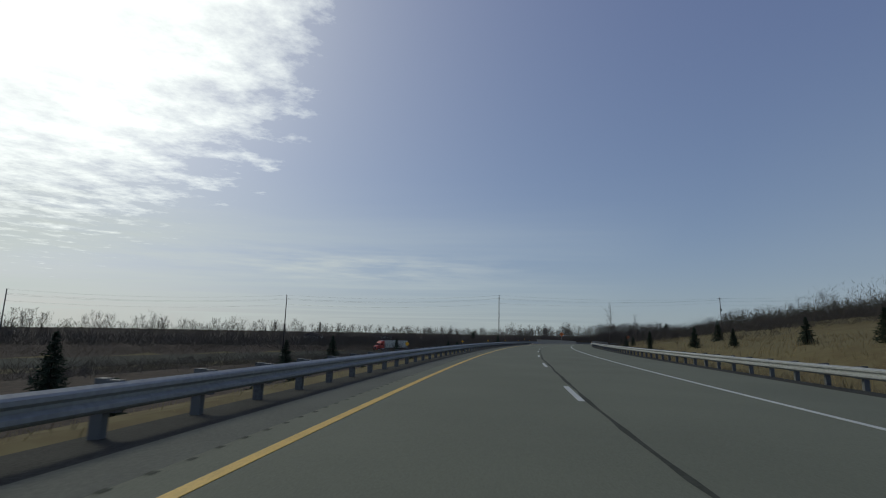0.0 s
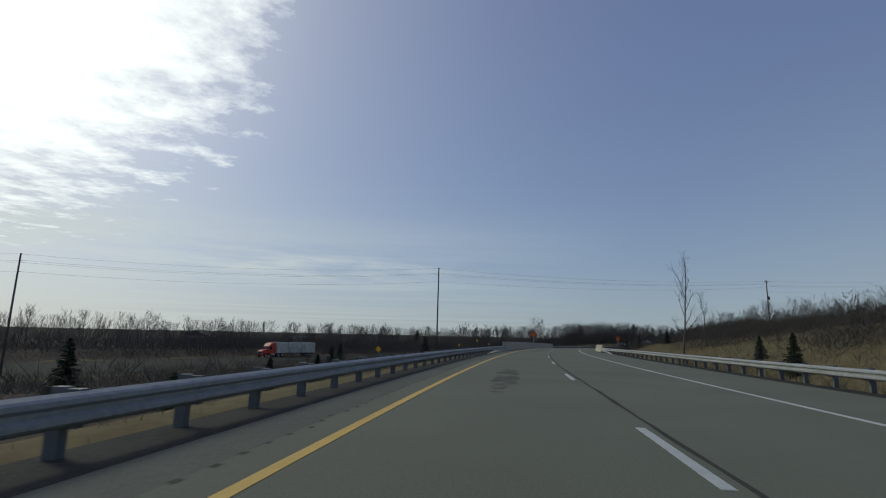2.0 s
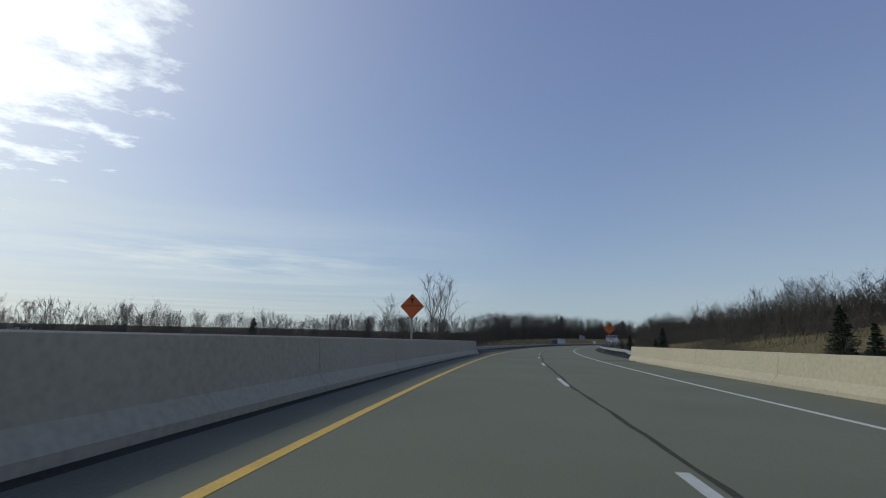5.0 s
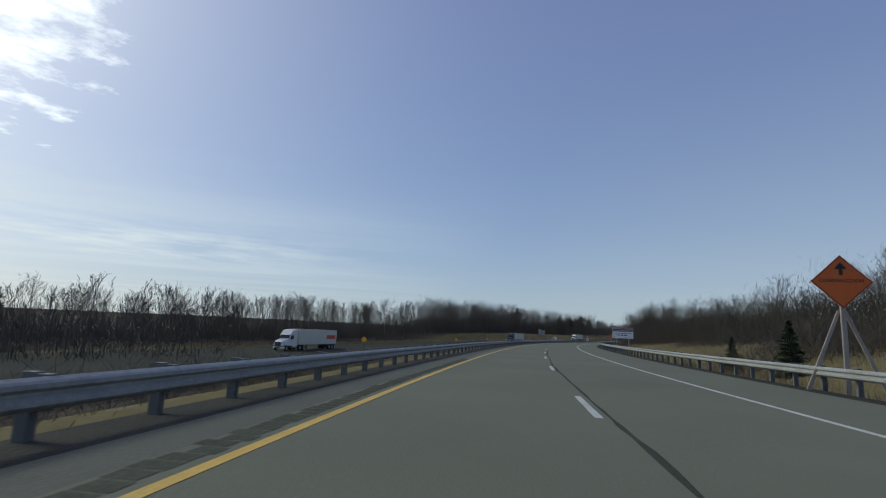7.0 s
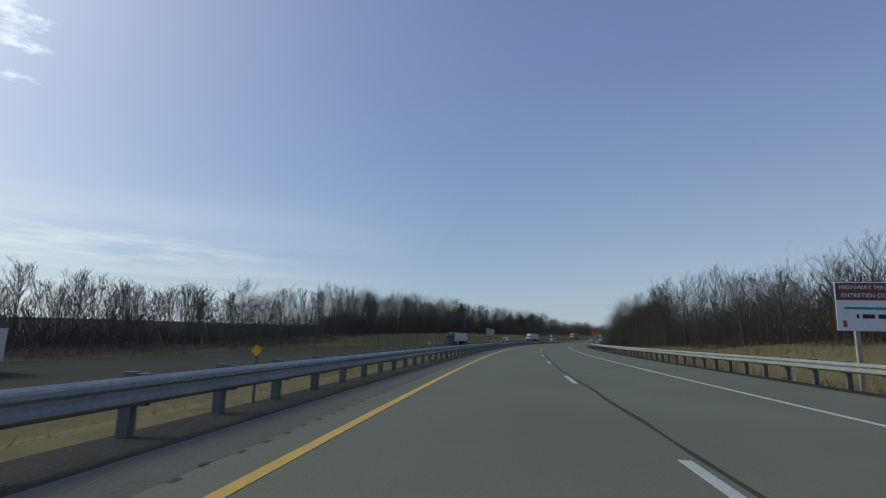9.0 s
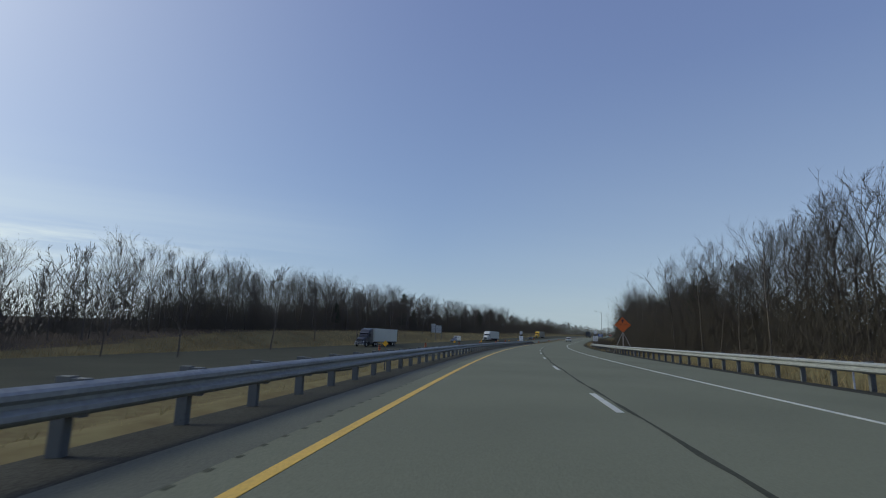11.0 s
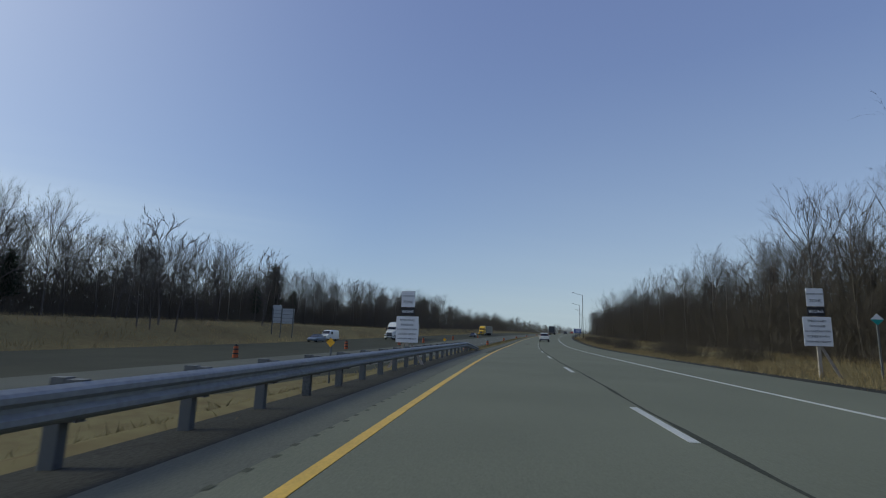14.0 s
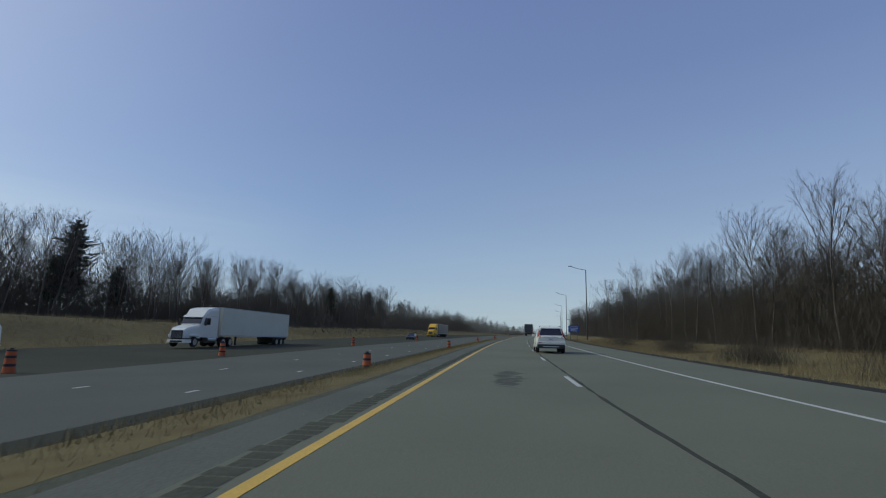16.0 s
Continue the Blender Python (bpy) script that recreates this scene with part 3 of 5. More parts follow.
def parapet(s0, s1, o, side, high, label, name):
    wall = tagged(new(name), label, "parapet", "bridge parapets", "structure")
    prof = [(o, -0.4), (o, 0.08), (o - side * 0.16, 0.32), (o - side * 0.24, high - 0.02), (o - side * 0.27, high), (o - side * 0.50, high), (o - side * 0.53, high - 0.03), (o - side * 0.53, -0.4)]
    n = int(round((s1 - s0) / 7.5))
    ln = (s1 - s0) / n
    for k in range(n):
        child("parapet_panel", sweep("parapet_panel", prof, s0 + k * ln + 0.012, s0 + (k + 1) * ln - 0.012, M["concrete"], 1.9), wall)
    return wall


parapet(132, 211, -1.66, 1, 1.1, "weathered concrete bridge parapet beside the inner lane", "parapet_left")
parapet(142.5, 206, 10.4, -1, 1.0, "pale sunlit concrete bridge parapet beside the shoulder", "parapet_right")


# ---- trees ----
def tubes(segs, sides=3):
    """Arrays of tapered tubes from rows (p0, p1, r0, r1)."""
    P0 = np.array([a[0] for a in segs])
    P1 = np.array([a[1] for a in segs])
    R0 = np.array([a[2] for a in segs])
    R1 = np.array([a[3] for a in segs])
    d = P1 - P0
    d /= np.linalg.norm(d, axis=1)[:, None] + 1e-9
    ref = np.where(np.abs(d[:, 2:3]) > 0.9, np.array([[1.0, 0, 0]]), np.array([[0, 0, 1.0]]))
    a = np.cross(d, ref)
    a /= np.linalg.norm(a, axis=1)[:, None] + 1e-9
    b = np.cross(d, a)
    n = len(segs)
    V = np.zeros((n, 2 * sides, 3))
    for j in range(sides):
        q = 2 * math.pi * j / sides
        e = a * math.cos(q) + b * math.sin(q)
        V[:, j] = P0 + e * R0[:, None]
        V[:, sides + j] = P1 + e * R1[:, None]
    F = []
    for j in range(sides):
        k = (j + 1) % sides
        F += [(j, k, sides + k), (j, sides + k, sides + j)]
    F = (np.arange(n)[:, None, None] * 2 * sides + np.array(F)[None]).reshape(-1, 3)
    return V.reshape(-1, 3), F


def slivers(P, D, L, Wd, rng):
    """Thin triangles: from P along D, of length L and width Wd."""
    n = len(P)
    r = rng.normal(0, 1, (n, 3))
    side = np.cross(D, r)
    side /= np.linalg.norm(side, axis=1)[:, None] + 1e-9
    V = np.stack([P - side * Wd[:, None] / 2, P + side * Wd[:, None] / 2, P + D * L[:, None]], 1)
    return V.reshape(-1, 3), np.arange(3 * n).reshape(-1, 3)


def hardwood(seed, h, limbs=14, fine=(5, 5, 4), stems=1, spread=0.26, low=0.34, tw=0.0125, joined=False):
    """A leafless tree: stems, limbs that curve upwards within an oval crown, branches, branchlets and fine twigs."""
    rng = np.random.default_rng(seed)
    trunk, small, tp, td, tl, twd = [], [], [], [], [], []

    def unit(v):
        return v / (np.linalg.norm(v) + 1e-9)

    def grow(p, d, length, r, n, up, wob, keep, thin=0.7):
        pts = [p]
        for i in range(n):
            d = unit(d + rng.normal(0, wob, 3) + np.array([0, 0, up]))
            q = p + d * length / n
            keep.append((p, q, r * (1 - i / n * thin), r * (1 - (i + 1) / n * thin)))
            p = q
            pts.append(p)
        return np.array(pts)

    def along(pts, f):
        n = len(pts) - 1
        i = min(int(f * n), n - 1)
        g = f * n - i
        return pts[i] * (1 - g) + pts[i + 1] * g, unit(pts[i + 1] - pts[i])

    def fork(d, angle):
        side = unit(np.cross(d, rng.normal(0, 1, 3)))
        return unit(d * math.cos(angle) + side * math.sin(angle) + np.array([0, 0, 0.18]))

    for st in range(stems):
        a0 = 6.28 * (st + 0.5 * rng.random()) / stems
        many = 0.07 * (stems > 1)
        hh = h * (1 - 0.22 * rng.random() * (st > 0))
        base = np.array([0.3 * (stems > 1) * math.cos(a0), 0.3 * (stems > 1) * math.sin(a0), -0.3])
        pts = grow(base, unit(np.array([many * math.cos(a0), many * math.sin(a0), 1.0])), hh * 0.95, h * 0.0105 / (1 + 0.2 * (stems - 1)), 8, 0.03, 0.045, trunk, 0.85)
        for i in range(max(3, limbs // stems)):
            f = low + (0.97 - low) * (i + rng.random()) / max(3, limbs // stems)
            g = (f - low) / (1 - low)
            p, d0 = along(pts, f)
            a = i * 2.4 + rng.random() * 1.3 + a0
            steep = 0.55 + 0.75 * g
            d = unit(np.array([math.cos(a) * math.cos(steep), math.sin(a) * math.cos(steep), math.sin(steep)]))
            ln = h * spread * (0.45 + 1.15 * math.sin(math.pi * min(1.0, 0.22 + 0.72 * g))) * (0.75 + 0.45 * rng.random())
            lp = grow(p, d, ln, h * 0.0043 * (1.2 - 0.75 * g), 4, 0.10, 0.06, small)
            for j in range(fine[0]):
                e = 0.22 + 0.76 * (j + rng.random()) / fine[0]
                p2, d2 = along(lp, e)
                l2 = ln * (0.50 - 0.22 * e) * (0.7 + 0.6 * rng.random())
                d2 = fork(d2, 0.45 + 0.4 * rng.random())
                if joined:
                    bp = np.array([p2, p2 + d2 * l2 * 0.5, p2 + unit(d2 + np.array([0, 0, 0.25])) * l2])
                    tp.append(p2)
                    td.append(d2)
                    tl.append(l2)
                    twd.append(tw * 2.2)
                else:
                    bp = grow(p2, d2, l2, h * 0.0017, 2, 0.09, 0.08, small)
                for k in range(fine[1]):
                    e2 = 0.2 + 0.8 * (k + rng.random()) / fine[1]
                    p3, d3 = along(bp, e2)
                    d3, l3 = fork(d3, 0.4 + 0.45 * rng.random()), l2 * 0.52 * (0.6 + 0.7 * rng.random())
                    tp.append(p3)
                    td.append(d3)
                    tl.append(l3)
                    twd.append(tw * 1.5)
                    for m in range(fine[2]):
                        e3 = 0.25 + 0.75 * rng.random()
                        tp.append(p3 + d3 * l3 * e3)
                        td.append(fork(d3, 0.35 + 0.5 * rng.random()))
                        tl.append(0.045 * min(h, 12.0) * (0.6 + 0.9 * rng.random()))
                        twd.append(tw)
    tv, tf = tubes(trunk, 6)
    sv, sf = tubes(small, 3)
    gv, gf = slivers(np.array(tp), np.array(td), np.array(tl), np.array(twd), rng)
    return (tv, tf), (np.concatenate([sv, gv]), np.concatenate([sf, gf + len(sv)]))


def conifer(seed, h, width=0.24, layers=16, per=11, bare=0.06, blunt=0.85, ragged=0.0):
    """An evergreen: tiers of drooping boughs set with needles. blunt below 0.6 gives a pine's rounded head; ragged: uneven tiers."""
    rng = np.random.default_rng(seed)
    tv, tf = tubes([(np.array([0, 0, -0.3]), np.array([0, 0, h * 0.5]), h * 0.014, h * 0.009), (np.array([0, 0, h * 0.5]), np.array([0, 0, h]), h * 0.009, 0.01)], 6)
    P, D, L, Wd = [], [], [], []
    for i in range(layers):
        f = bare + (1 - bare) * (i / (layers - 0.6))
        g = (f - bare) / (1 - bare)
        r = (h * width * (1 - g) ** blunt * min(1.0, 0.55 + 1.6 * g) if blunt < 0.6 else h * width * (1 - f) ** blunt) + 0.01 * h
        r *= 1 + ragged * rng.normal()
        for j in range(per):
            a = 6.28 * (j + rng.random()) / per
            rr = r * (0.6 + 0.6 * rng.random())
            base = np.array([0, 0, h * f + rng.normal(0, h * 0.012)])
            d = np.array([math.cos(a), math.sin(a), (0.30 - 0.15 * (1 - f) if blunt < 0.6 else 0.15 - 0.35 * (1 - f)) + rng.normal(0, 0.08)])
            d /= np.linalg.norm(d)
            n = 22 if blunt < 0.6 else 17
            for k in range(n):
                e = (k + rng.random()) / n
                P.append(base + d * rr * e)
                dd = d + rng.normal(0, 0.55, 3)
                D.append(dd / np.linalg.norm(dd))
                L.append(max(0.12, rr * 0.42) * (0.6 + 0.6 * rng.random()))
                Wd.append(0.035 * h ** 0.5 * (0.7 + 0.7 * rng.random()))
    gv, gf = slivers(np.array(P), np.array(D), np.array(L), np.array(Wd), rng)
    return (tv, tf), (gv, gf)


HARD = [hardwood(11 + i, 12.0, limbs=15 + 2 * (i % 3), spread=(0.24, 0.30, 0.20, 0.27, 0.22, 0.33)[i], low=(0.36, 0.42, 0.30, 0.46, 0.38, 0.33)[i]) for i in range(6)]
THIN = [hardwood(41 + i, 11.0, limbs=14, fine=(5, 4, 3), spread=0.22 + 0.03 * (i % 3), low=0.38, tw=0.024, joined=True) for i in range(5)]
FAR = [hardwood(51 + i, 11.0, limbs=11, fine=(3, 3, 2), spread=0.26, low=0.36, tw=0.06, joined=True) for i in range(4)]
CONE = [conifer(71 + i, 10.0, 0.19 + 0.02 * i, layers=26, per=10, bare=0.28, blunt=0.5, ragged=0.16) for i in range(2)]
SPIRE = conifer(79, 10.0, 0.2, layers=22)
CONE_SMALL = [conifer(81 + i, 3.2, 0.30, 22, 9, 0.02) for i in range(2)]


def tree_thing(arr, name, label, category, group, mats):
    t = thing(name, label, category, group)
    child("trunk", np_mesh("trunk", *arr[0], mats[0]), t)
    child("crown", np_mesh("crown", *arr[1], mats[1]), t)
    return t


hard_base = [tree_thing(a, "bare_tree", "leafless grey-brown hardwood tree at the edge of the woods", "tree", "edge trees", (M["bark"], M["twig"])) for a in HARD]
cone_base = [tree_thing(a, "pine_tree", "dark green pine tree standing among bare woods", "tree", "pines", (M["bark"], M["needle"])) for a in CONE]
spire = tree_thing(SPIRE, "spruce_tree", "tall narrow spruce standing alone above the brush", "tree", "", (M["bark"], M["needle"]))
small_base = [tree_thing(a, "young_spruce", "small dark green spruce on the grassy bank", "tree", "young spruces", (M["bark"], M["needle"])) for a in CONE_SMALL]
BASE_USED = set()


def plant(bases, i, s, o, k, turn, label=""):
    b = bases[i % len(bases)]
    x, y, z = terrain(s, o)
    if b.name not in BASE_USED:
        BASE_USED.add(b.name)
        b.matrix_basis = pose(x, y, z, 0, 0, turn)
        b.scale = (k, k, k)
        t = b
    else:
        t = copy_thing(b, pose(x, y, z, 0, 0, turn))
        t.scale = (k, k, k)
    return tagged(t, label)


rng = np.random.default_rng(5)
# first rows of the woods, tree by tree
i = 0
for s in np.concatenate([np.arange(235, 640, 6.0), np.arange(640, 960, 9.0)]):
    for row in ((0, 1) if i % 2 else (0,)):
        ss, oo = s + rng.uniform(-2.5, 2.5), float(edge_right(s)) + 1.5 + row * 5 + rng.uniform(-1.5, 2.0)
        plant(hard_base, i, ss, oo, rng.uniform(0.62, 1.05) * float(np.interp(s, (235, 330, 430, 480, 560, 640), (0.48, 0.62, 0.76, 0.88, 0.90, 0.95))), rng.uniform(0, 360))
        i += 3 if row else 1
for s in np.concatenate([np.arange(230, 440, 6.0), np.arange(440, 760, 4.2)]):
    ss, oo = s + rng.uniform(-2, 2), float(edge_left(s)) - 2.5 + rng.uniform(-5, 2.5)
    plant(hard_base, i, ss, oo, rng.uniform(0.75, 1.2) * float(np.interp(s, (230, 330, 430, 560), (0.58, 0.70, 0.90, 1.18))), rng.uniform(0, 360))
    i += 2
for j, (s, o, k) in enumerate(((611, -84, 1.92), (604, -80, 1.1), (620, -82, 1.15), (796, -92, 1.95), (590, -76, 1.0), (520, -70, 0.9), (705, -72, 1.5), (437, 24.5, 0.85), (442, 27, 1.0), (447, 25, 0.8), (300, -92, 0.9))):
    plant(cone_base, j, s, o, k, 40 * j)
for j, (s, o, k) in enumerate(((16, 21, 1.0), (24, 22, 1.15), (33, 23, 1.1), (42, 23, 1.0), (51, 21, 0.8), (60, 20, 1.1), (66, 24, 1.2), (76, 18, 0.8), (90, 20, 1.1), (98, 17, 1.2), (108, 19, 0.9), (9, -8.5, 0.7), (15, -10, 0.8), (22, -9, 0.7), (30, -11, 0.85), (37, -9, 0.6), (45, -10, 0.8), (52, -9.2, 0.8), (60, -11.5, 0.9), (68, -9.5, 0.7), (76, -12, 1.0), (84, -11, 0.9), (95, -13, 1.0), (118, -19, 1.2), (104, -14, 1.0), (92, -24, 1.4), (70, -26, 1.5), (50, -22, 1.3), (30, -28, 1.5), (12, -25, 1.2), (140, -28, 1.3), (182, -20, 1.0), (225, 16, 1.2), (232, 18, 1.7), (188, 17, 1.3), (196, 20, 1.5), (262, 17, 1.6), (268, 16, 1.2), (176, 24, 1.4))):
    plant(small_base, j, s, o, k * (0.6 if o > 0 else 0.8), 70 * j)
plant([spire], 0, 128, -11.3, (2.1 - float(ground_z(128, -11.3))) / 10, 20, "tall narrow spruce standing alone above the brush")
# lone bare trees
tree_big = tree_thing(hardwood(352, 10.9, 52, (6, 4, 3), 4, 0.15, 0.2, 0.009), "spreading_tree", "spreading bare tree with several stems close behind the guard rail", "tree", "", (M["bark"], M["bark"]))
x, y, z = terrain(224.6, -8.8)
tree_big.matrix_basis = pose(x, y, z, 0, 0, 30)
tree_side = tree_thing(hardwood(302, 8.5, 24, (5, 4, 3), 2, 0.24, 0.25, 0.011), "bare_tree", "slim bare tree behind the guard rail", "tree", "", (M["bark"], M["bark"]))
x, y, z = terrain(226, -15)
tree_side.matrix_basis = pose(x, y, z)
for j, (s, o, h) in enumerate(((112, 14.6, 8.6), (130, 21.2, 7.4))):
    t = tree_thing(hardwood(310 + j, h - float(ground_z(s, o)), 12, (4, 3, 2), 1, 0.15, 0.28, 0.013), "bare_tree", "tall thin bare tree on the bank", "tree", "", (M["bark"], M["bark"]))
    x, y, z = terrain(s, o)
    t.matrix_basis = pose(x, y, z)


def woods(name, pick, count, bases, seed, label, lo, hi):
    """Many trees joined into one mesh."""
    rng = np.random.default_rng(seed)
    VV, FF, off = [], [], 0
    for k in range(count):
        s, o = pick(rng)
        (tv, tf), (cv, cf) = bases[k % len(bases)]
        v = np.concatenate([tv, cv])
        f = np.concatenate([tf, cf + len(tv)])
        a, sc = rng.random() * 6.28, rng.uniform(lo, hi) * float(np.interp(s, (200, 300), (0.62, 1.0)) if o > 0 else np.interp(s, (0, 230, 330, 450, 520), (0.62, 0.6, 0.68, 0.85, 0.92)))
        c, d = math.cos(a) * sc, math.sin(a) * sc
        x, y, z = terrain(s, o)
        w = np.stack([v[:, 0] * c - v[:, 1] * d + x, v[:, 0] * d + v[:, 1] * c + y, v[:, 2] * sc + z], 1)
        VV.append(w)
        FF.append(f + off)
        off += len(v)
    tagged(new(name, np_mesh(name, np.concatenate(VV), np.concatenate(FF), M["twig"])), label, "woods", kind="stuff")


def pick_right(r):
    s = r.uniform(-60, 1150)
    return s, float(edge_right(s)) + 6 + 44 * r.random() ** 1.3


def pick_left(r):
    s = r.uniform(150, 1150)
    return s, float(edge_left(s)) - 3 - 55 * r.random() ** 1.8


def pick_far(r):
    k = r.random()
    if k < 0.18:
        s = r.uniform(1150, 1500)
        return s, (r.uniform(-150, -42) if r.random() < 0.6 else r.uniform(16, 130))
    if k < 0.78:
        s = r.uniform(-60, 600) if k < 0.68 else r.uniform(600, 1500)
        return s, float(edge_left(s)) + 20 - 130 * r.random() ** 1.5
    s = r.uniform(700, 2000)
    return s, (r.uniform(-260, -70) if r.random() < 0.6 else r.uniform(40, 160))


woods("woods_right", pick_right, 280, THIN, 1, "bare brown hardwood woods on the rising bank", 0.65, 0.98)
def pick_left_rim(r):
    s = r.uniform(440, 820)
    return s, float(edge_left(s)) - 5 - 8 * r.random()


def pick_right_rim(r):
    s = r.uniform(400, 720)
    return s, float(edge_right(s)) + 3 + 7 * r.random()


woods("woods_right_rim", pick_right_rim, 110, THIN, 5, "second row of bare hardwoods behind the edge trees", 0.7, 1.0)
woods("woods_left_rim", pick_left_rim, 110, THIN, 6, "second row of bare hardwoods behind the edge trees", 1.1, 1.5)
woods("woods_left", pick_left, 260, THIN, 2, "bare brown hardwood woods beyond the opposing lanes", 0.85, 1.45)
def pick_skyline(r):
    s = r.uniform(-60, 420)
    return s, float(edge_left(s)) - 5 - 50 * r.random()


woods("woods_skyline", pick_skyline, 330, FAR, 4, "line of small leafless trees beyond the low ground", 0.75, 1.35)
woods("woods_far", pick_far, 440, FAR, 3, "distant leafless woods on low hills", 0.9, 1.4)


def brush(name, pick, count, seed, label, h0, h1, w0, w1, mat, lean=0.25):
    rng = np.random.default_rng(seed)
    so = np.array([pick(rng) for _ in range(count // 8)])
    so = np.repeat(so, 8, 0) + rng.normal(0, 0.45, (count // 8 * 8, 2))
    x, y, z = line(so[:, 0], so[:, 1])
    P = np.stack([x, y, z + ground_z(so[:, 0], so[:, 1]) - 0.04], 1)
    D = np.stack([rng.normal(0, lean, len(P)), rng.normal(0, lean, len(P)), np.ones(len(P))], 1)
    D /= np.linalg.norm(D, axis=1)[:, None]
    v, f = slivers(P, D, h0 + (h1 - h0) * rng.random(len(P)) ** 1.6, rng.uniform(w0, w1, len(P)), rng)
    tagged(new(name, np_mesh(name, v, f, mat)), label, "brush" if "brush" in name else "grass", kind="stuff")


def edge_pick(edge, sign, s0, s1, depth, lead):
    def pick(r):
        s = r.uniform(s0, s1)
        return s, float(edge(s)) + sign * (-lead + 3.0 * noise.noise(Vector((s * 0.07, sign, 4))) + depth * r.random() ** 1.2)
    return pick


def right_edge_pick(r):
    k = r.random()
    s = r.uniform(250, 660) if k < 0.56 else r.uniform(425, 640) if k < 0.86 else r.uniform(640, 980)
    return s, float(edge_right(s)) - 1.5 + 3.0 * noise.noise(Vector((s * 0.07, 1, 4))) + 14 * r.random() ** 1.2


def left_edge_pick(r):
    s = r.uniform(190, 1000) if r.random() < 0.55 else r.uniform(450, 760)
    return s, float(edge_left(s)) + 1.5 - 3.0 * noise.noise(Vector((s * 0.07, -1, 4))) - 20 * r.random() ** 1.2


def thicket(name, pick, count, seed, label, high, w0, w1, edge=None, lean=0.42, inner=6.0):
    """A dense volume of short leafless twigs standing from the ground up, coarser deep inside."""
    rng = np.random.default_rng(seed)
    n = count // 12
    so = np.array([pick(rng) for _ in range(n)])
    depth = np.abs(so[:, 1] - edge(so[:, 0])) if edge else np.zeros(n)
    top = rng.uniform(0.4, 1.0, n) * high * np.interp(so[:, 0], (150, 230, 330, 450, 520, 570), (0.5, 0.55, 0.66, 0.85, 1.05, 1.25)) ** (1 if name == "brush_left" else 0)
    if name == "brush_right":
        top = top * np.interp(so[:, 0], (230, 330, 430, 500), (0.78, 0.90, 0.90, 1.05))
    top = top * (0.72 + 0.5 * np.array([noise.noise(Vector((a * 0.13, b * 0.13, 1))) + 0.4 * noise.noise(Vector((a * 0.035, b * 0.03, 2))) for a, b in so]) + 0.2) * (1 - 0.18 * np.clip(depth / 10, 0, 1))
    so = np.repeat(so, 12, 0) + rng.normal(0, 0.75, (n * 12, 2))
    up = np.repeat(top, 12) * rng.random(n * 12) ** 1.3
    x, y, z = line(so[:, 0], so[:, 1])
    P = np.stack([x, y, z + ground_z(so[:, 0], so[:, 1]) - 0.1 + up], 1)
    D = np.stack([rng.normal(0, lean, len(P)), rng.normal(0, lean, len(P)), np.ones(len(P))], 1)
    D /= np.linalg.norm(D, axis=1)[:, None]
    deep = np.clip((np.repeat(depth, 12) - 1.5) / 2.5, 0, inner)
    wide = rng.uniform(w0, w1, len(P)) * (1 + deep)
    v, f = slivers(P, D, rng.uniform(0.4, 1.35, len(P)) * (1 + 0.12 * deep), wide, rng)
    tagged(new(name, np_mesh(name, v, f, M["brush"])), label, "brush", kind="stuff")


thicket("brush_right", right_edge_pick, 470000, 7, "dense brown leafless brush under the trees", 9.6, 0.014, 0.032, edge_right, 0.6, 4.0)
thicket("hill_brush", edge_pick(edge_right, 1, -60, 260, 40, 3), 120000, 17, "brown leafless brush over the hill", 6.5, 0.026, 0.060, edge_right, 0.75, 1.6)
thicket("brush_left", left_edge_pick, 340000, 8, "dense dark leafless brush under the trees", 11.5, 0.021, 0.050, edge_left, 0.45, 4.0)
thicket("distant_brush", edge_pick(edge_left, -1, -80, 300, 110, 25), 80000, 18, "brown leafless brush across the low ground", 7.0, 0.10, 0.24, None, 0.3)


def pick_horizon(r):
    s = r.uniform(640, 1900)
    return s, (-44 - 0.006 * (s - 640) - 45 * r.random() if r.random() < 0.85 else r.uniform(60, 140))


thicket("horizon_brush", pick_horizon, 90000, 19, "grey-brown leafless woods down the highway", 12.0, 0.14, 0.36, None, 0.3)


def pick_scrub(r):
    s = r.uniform(-60, 285)
    a = float(opp_near(s))
    return s, (r.uniform(a + 2, min(-10, a + 60)) if r.random() < 0.55 and a < -16 else r.uniform(float(edge_left(s)), a - 36))


thicket("scrub_brush", pick_scrub, 150000, 9, "brown scrub in the low ground beside the highway", 2.6, 0.009, 0.022, lambda s: -9.0 + 0 * s, 0.9, 1.6)


def pick_bank_scrub(r):
    while True:
        s = r.uniform(60, 310)
        o = r.uniform(14.5, float(edge_right(s)))
        if noise.noise(Vector((s * 0.05, o * 0.09, 3))) > (0.02 if o > 30 else 0.15):
            return s, o


thicket("bank_brush", pick_bank_scrub, 80000, 10, "patches of brown brush on the grassy bank", 3.0, 0.010, 0.022, lambda s: 15.0 + 0 * s, 0.9, 1.0)


def pick_verge_right(r):
    s = r.uniform(430, 640)
    return s, 12.3 + (float(edge_right(s)) - 12.0) * r.random()


def pick_bank(r):
    s = r.uniform(0, 400)
    return s, 13.0 + 16 * r.random() ** 1.5


def pick_median(r):
    s = r.uniform(0, 640) if r.random() < 0.6 else r.uniform(500, 620)
    return s, r.uniform(max(float(opp_near(s)) + 0.3, -14), -2.9 if s < 500 else -1.66)


def pick_far_bank(r):
    s = r.uniform(300, 760)
    a = float(opp_near(s)) - 33
    return s, r.uniform(float(edge_left(s)), a)


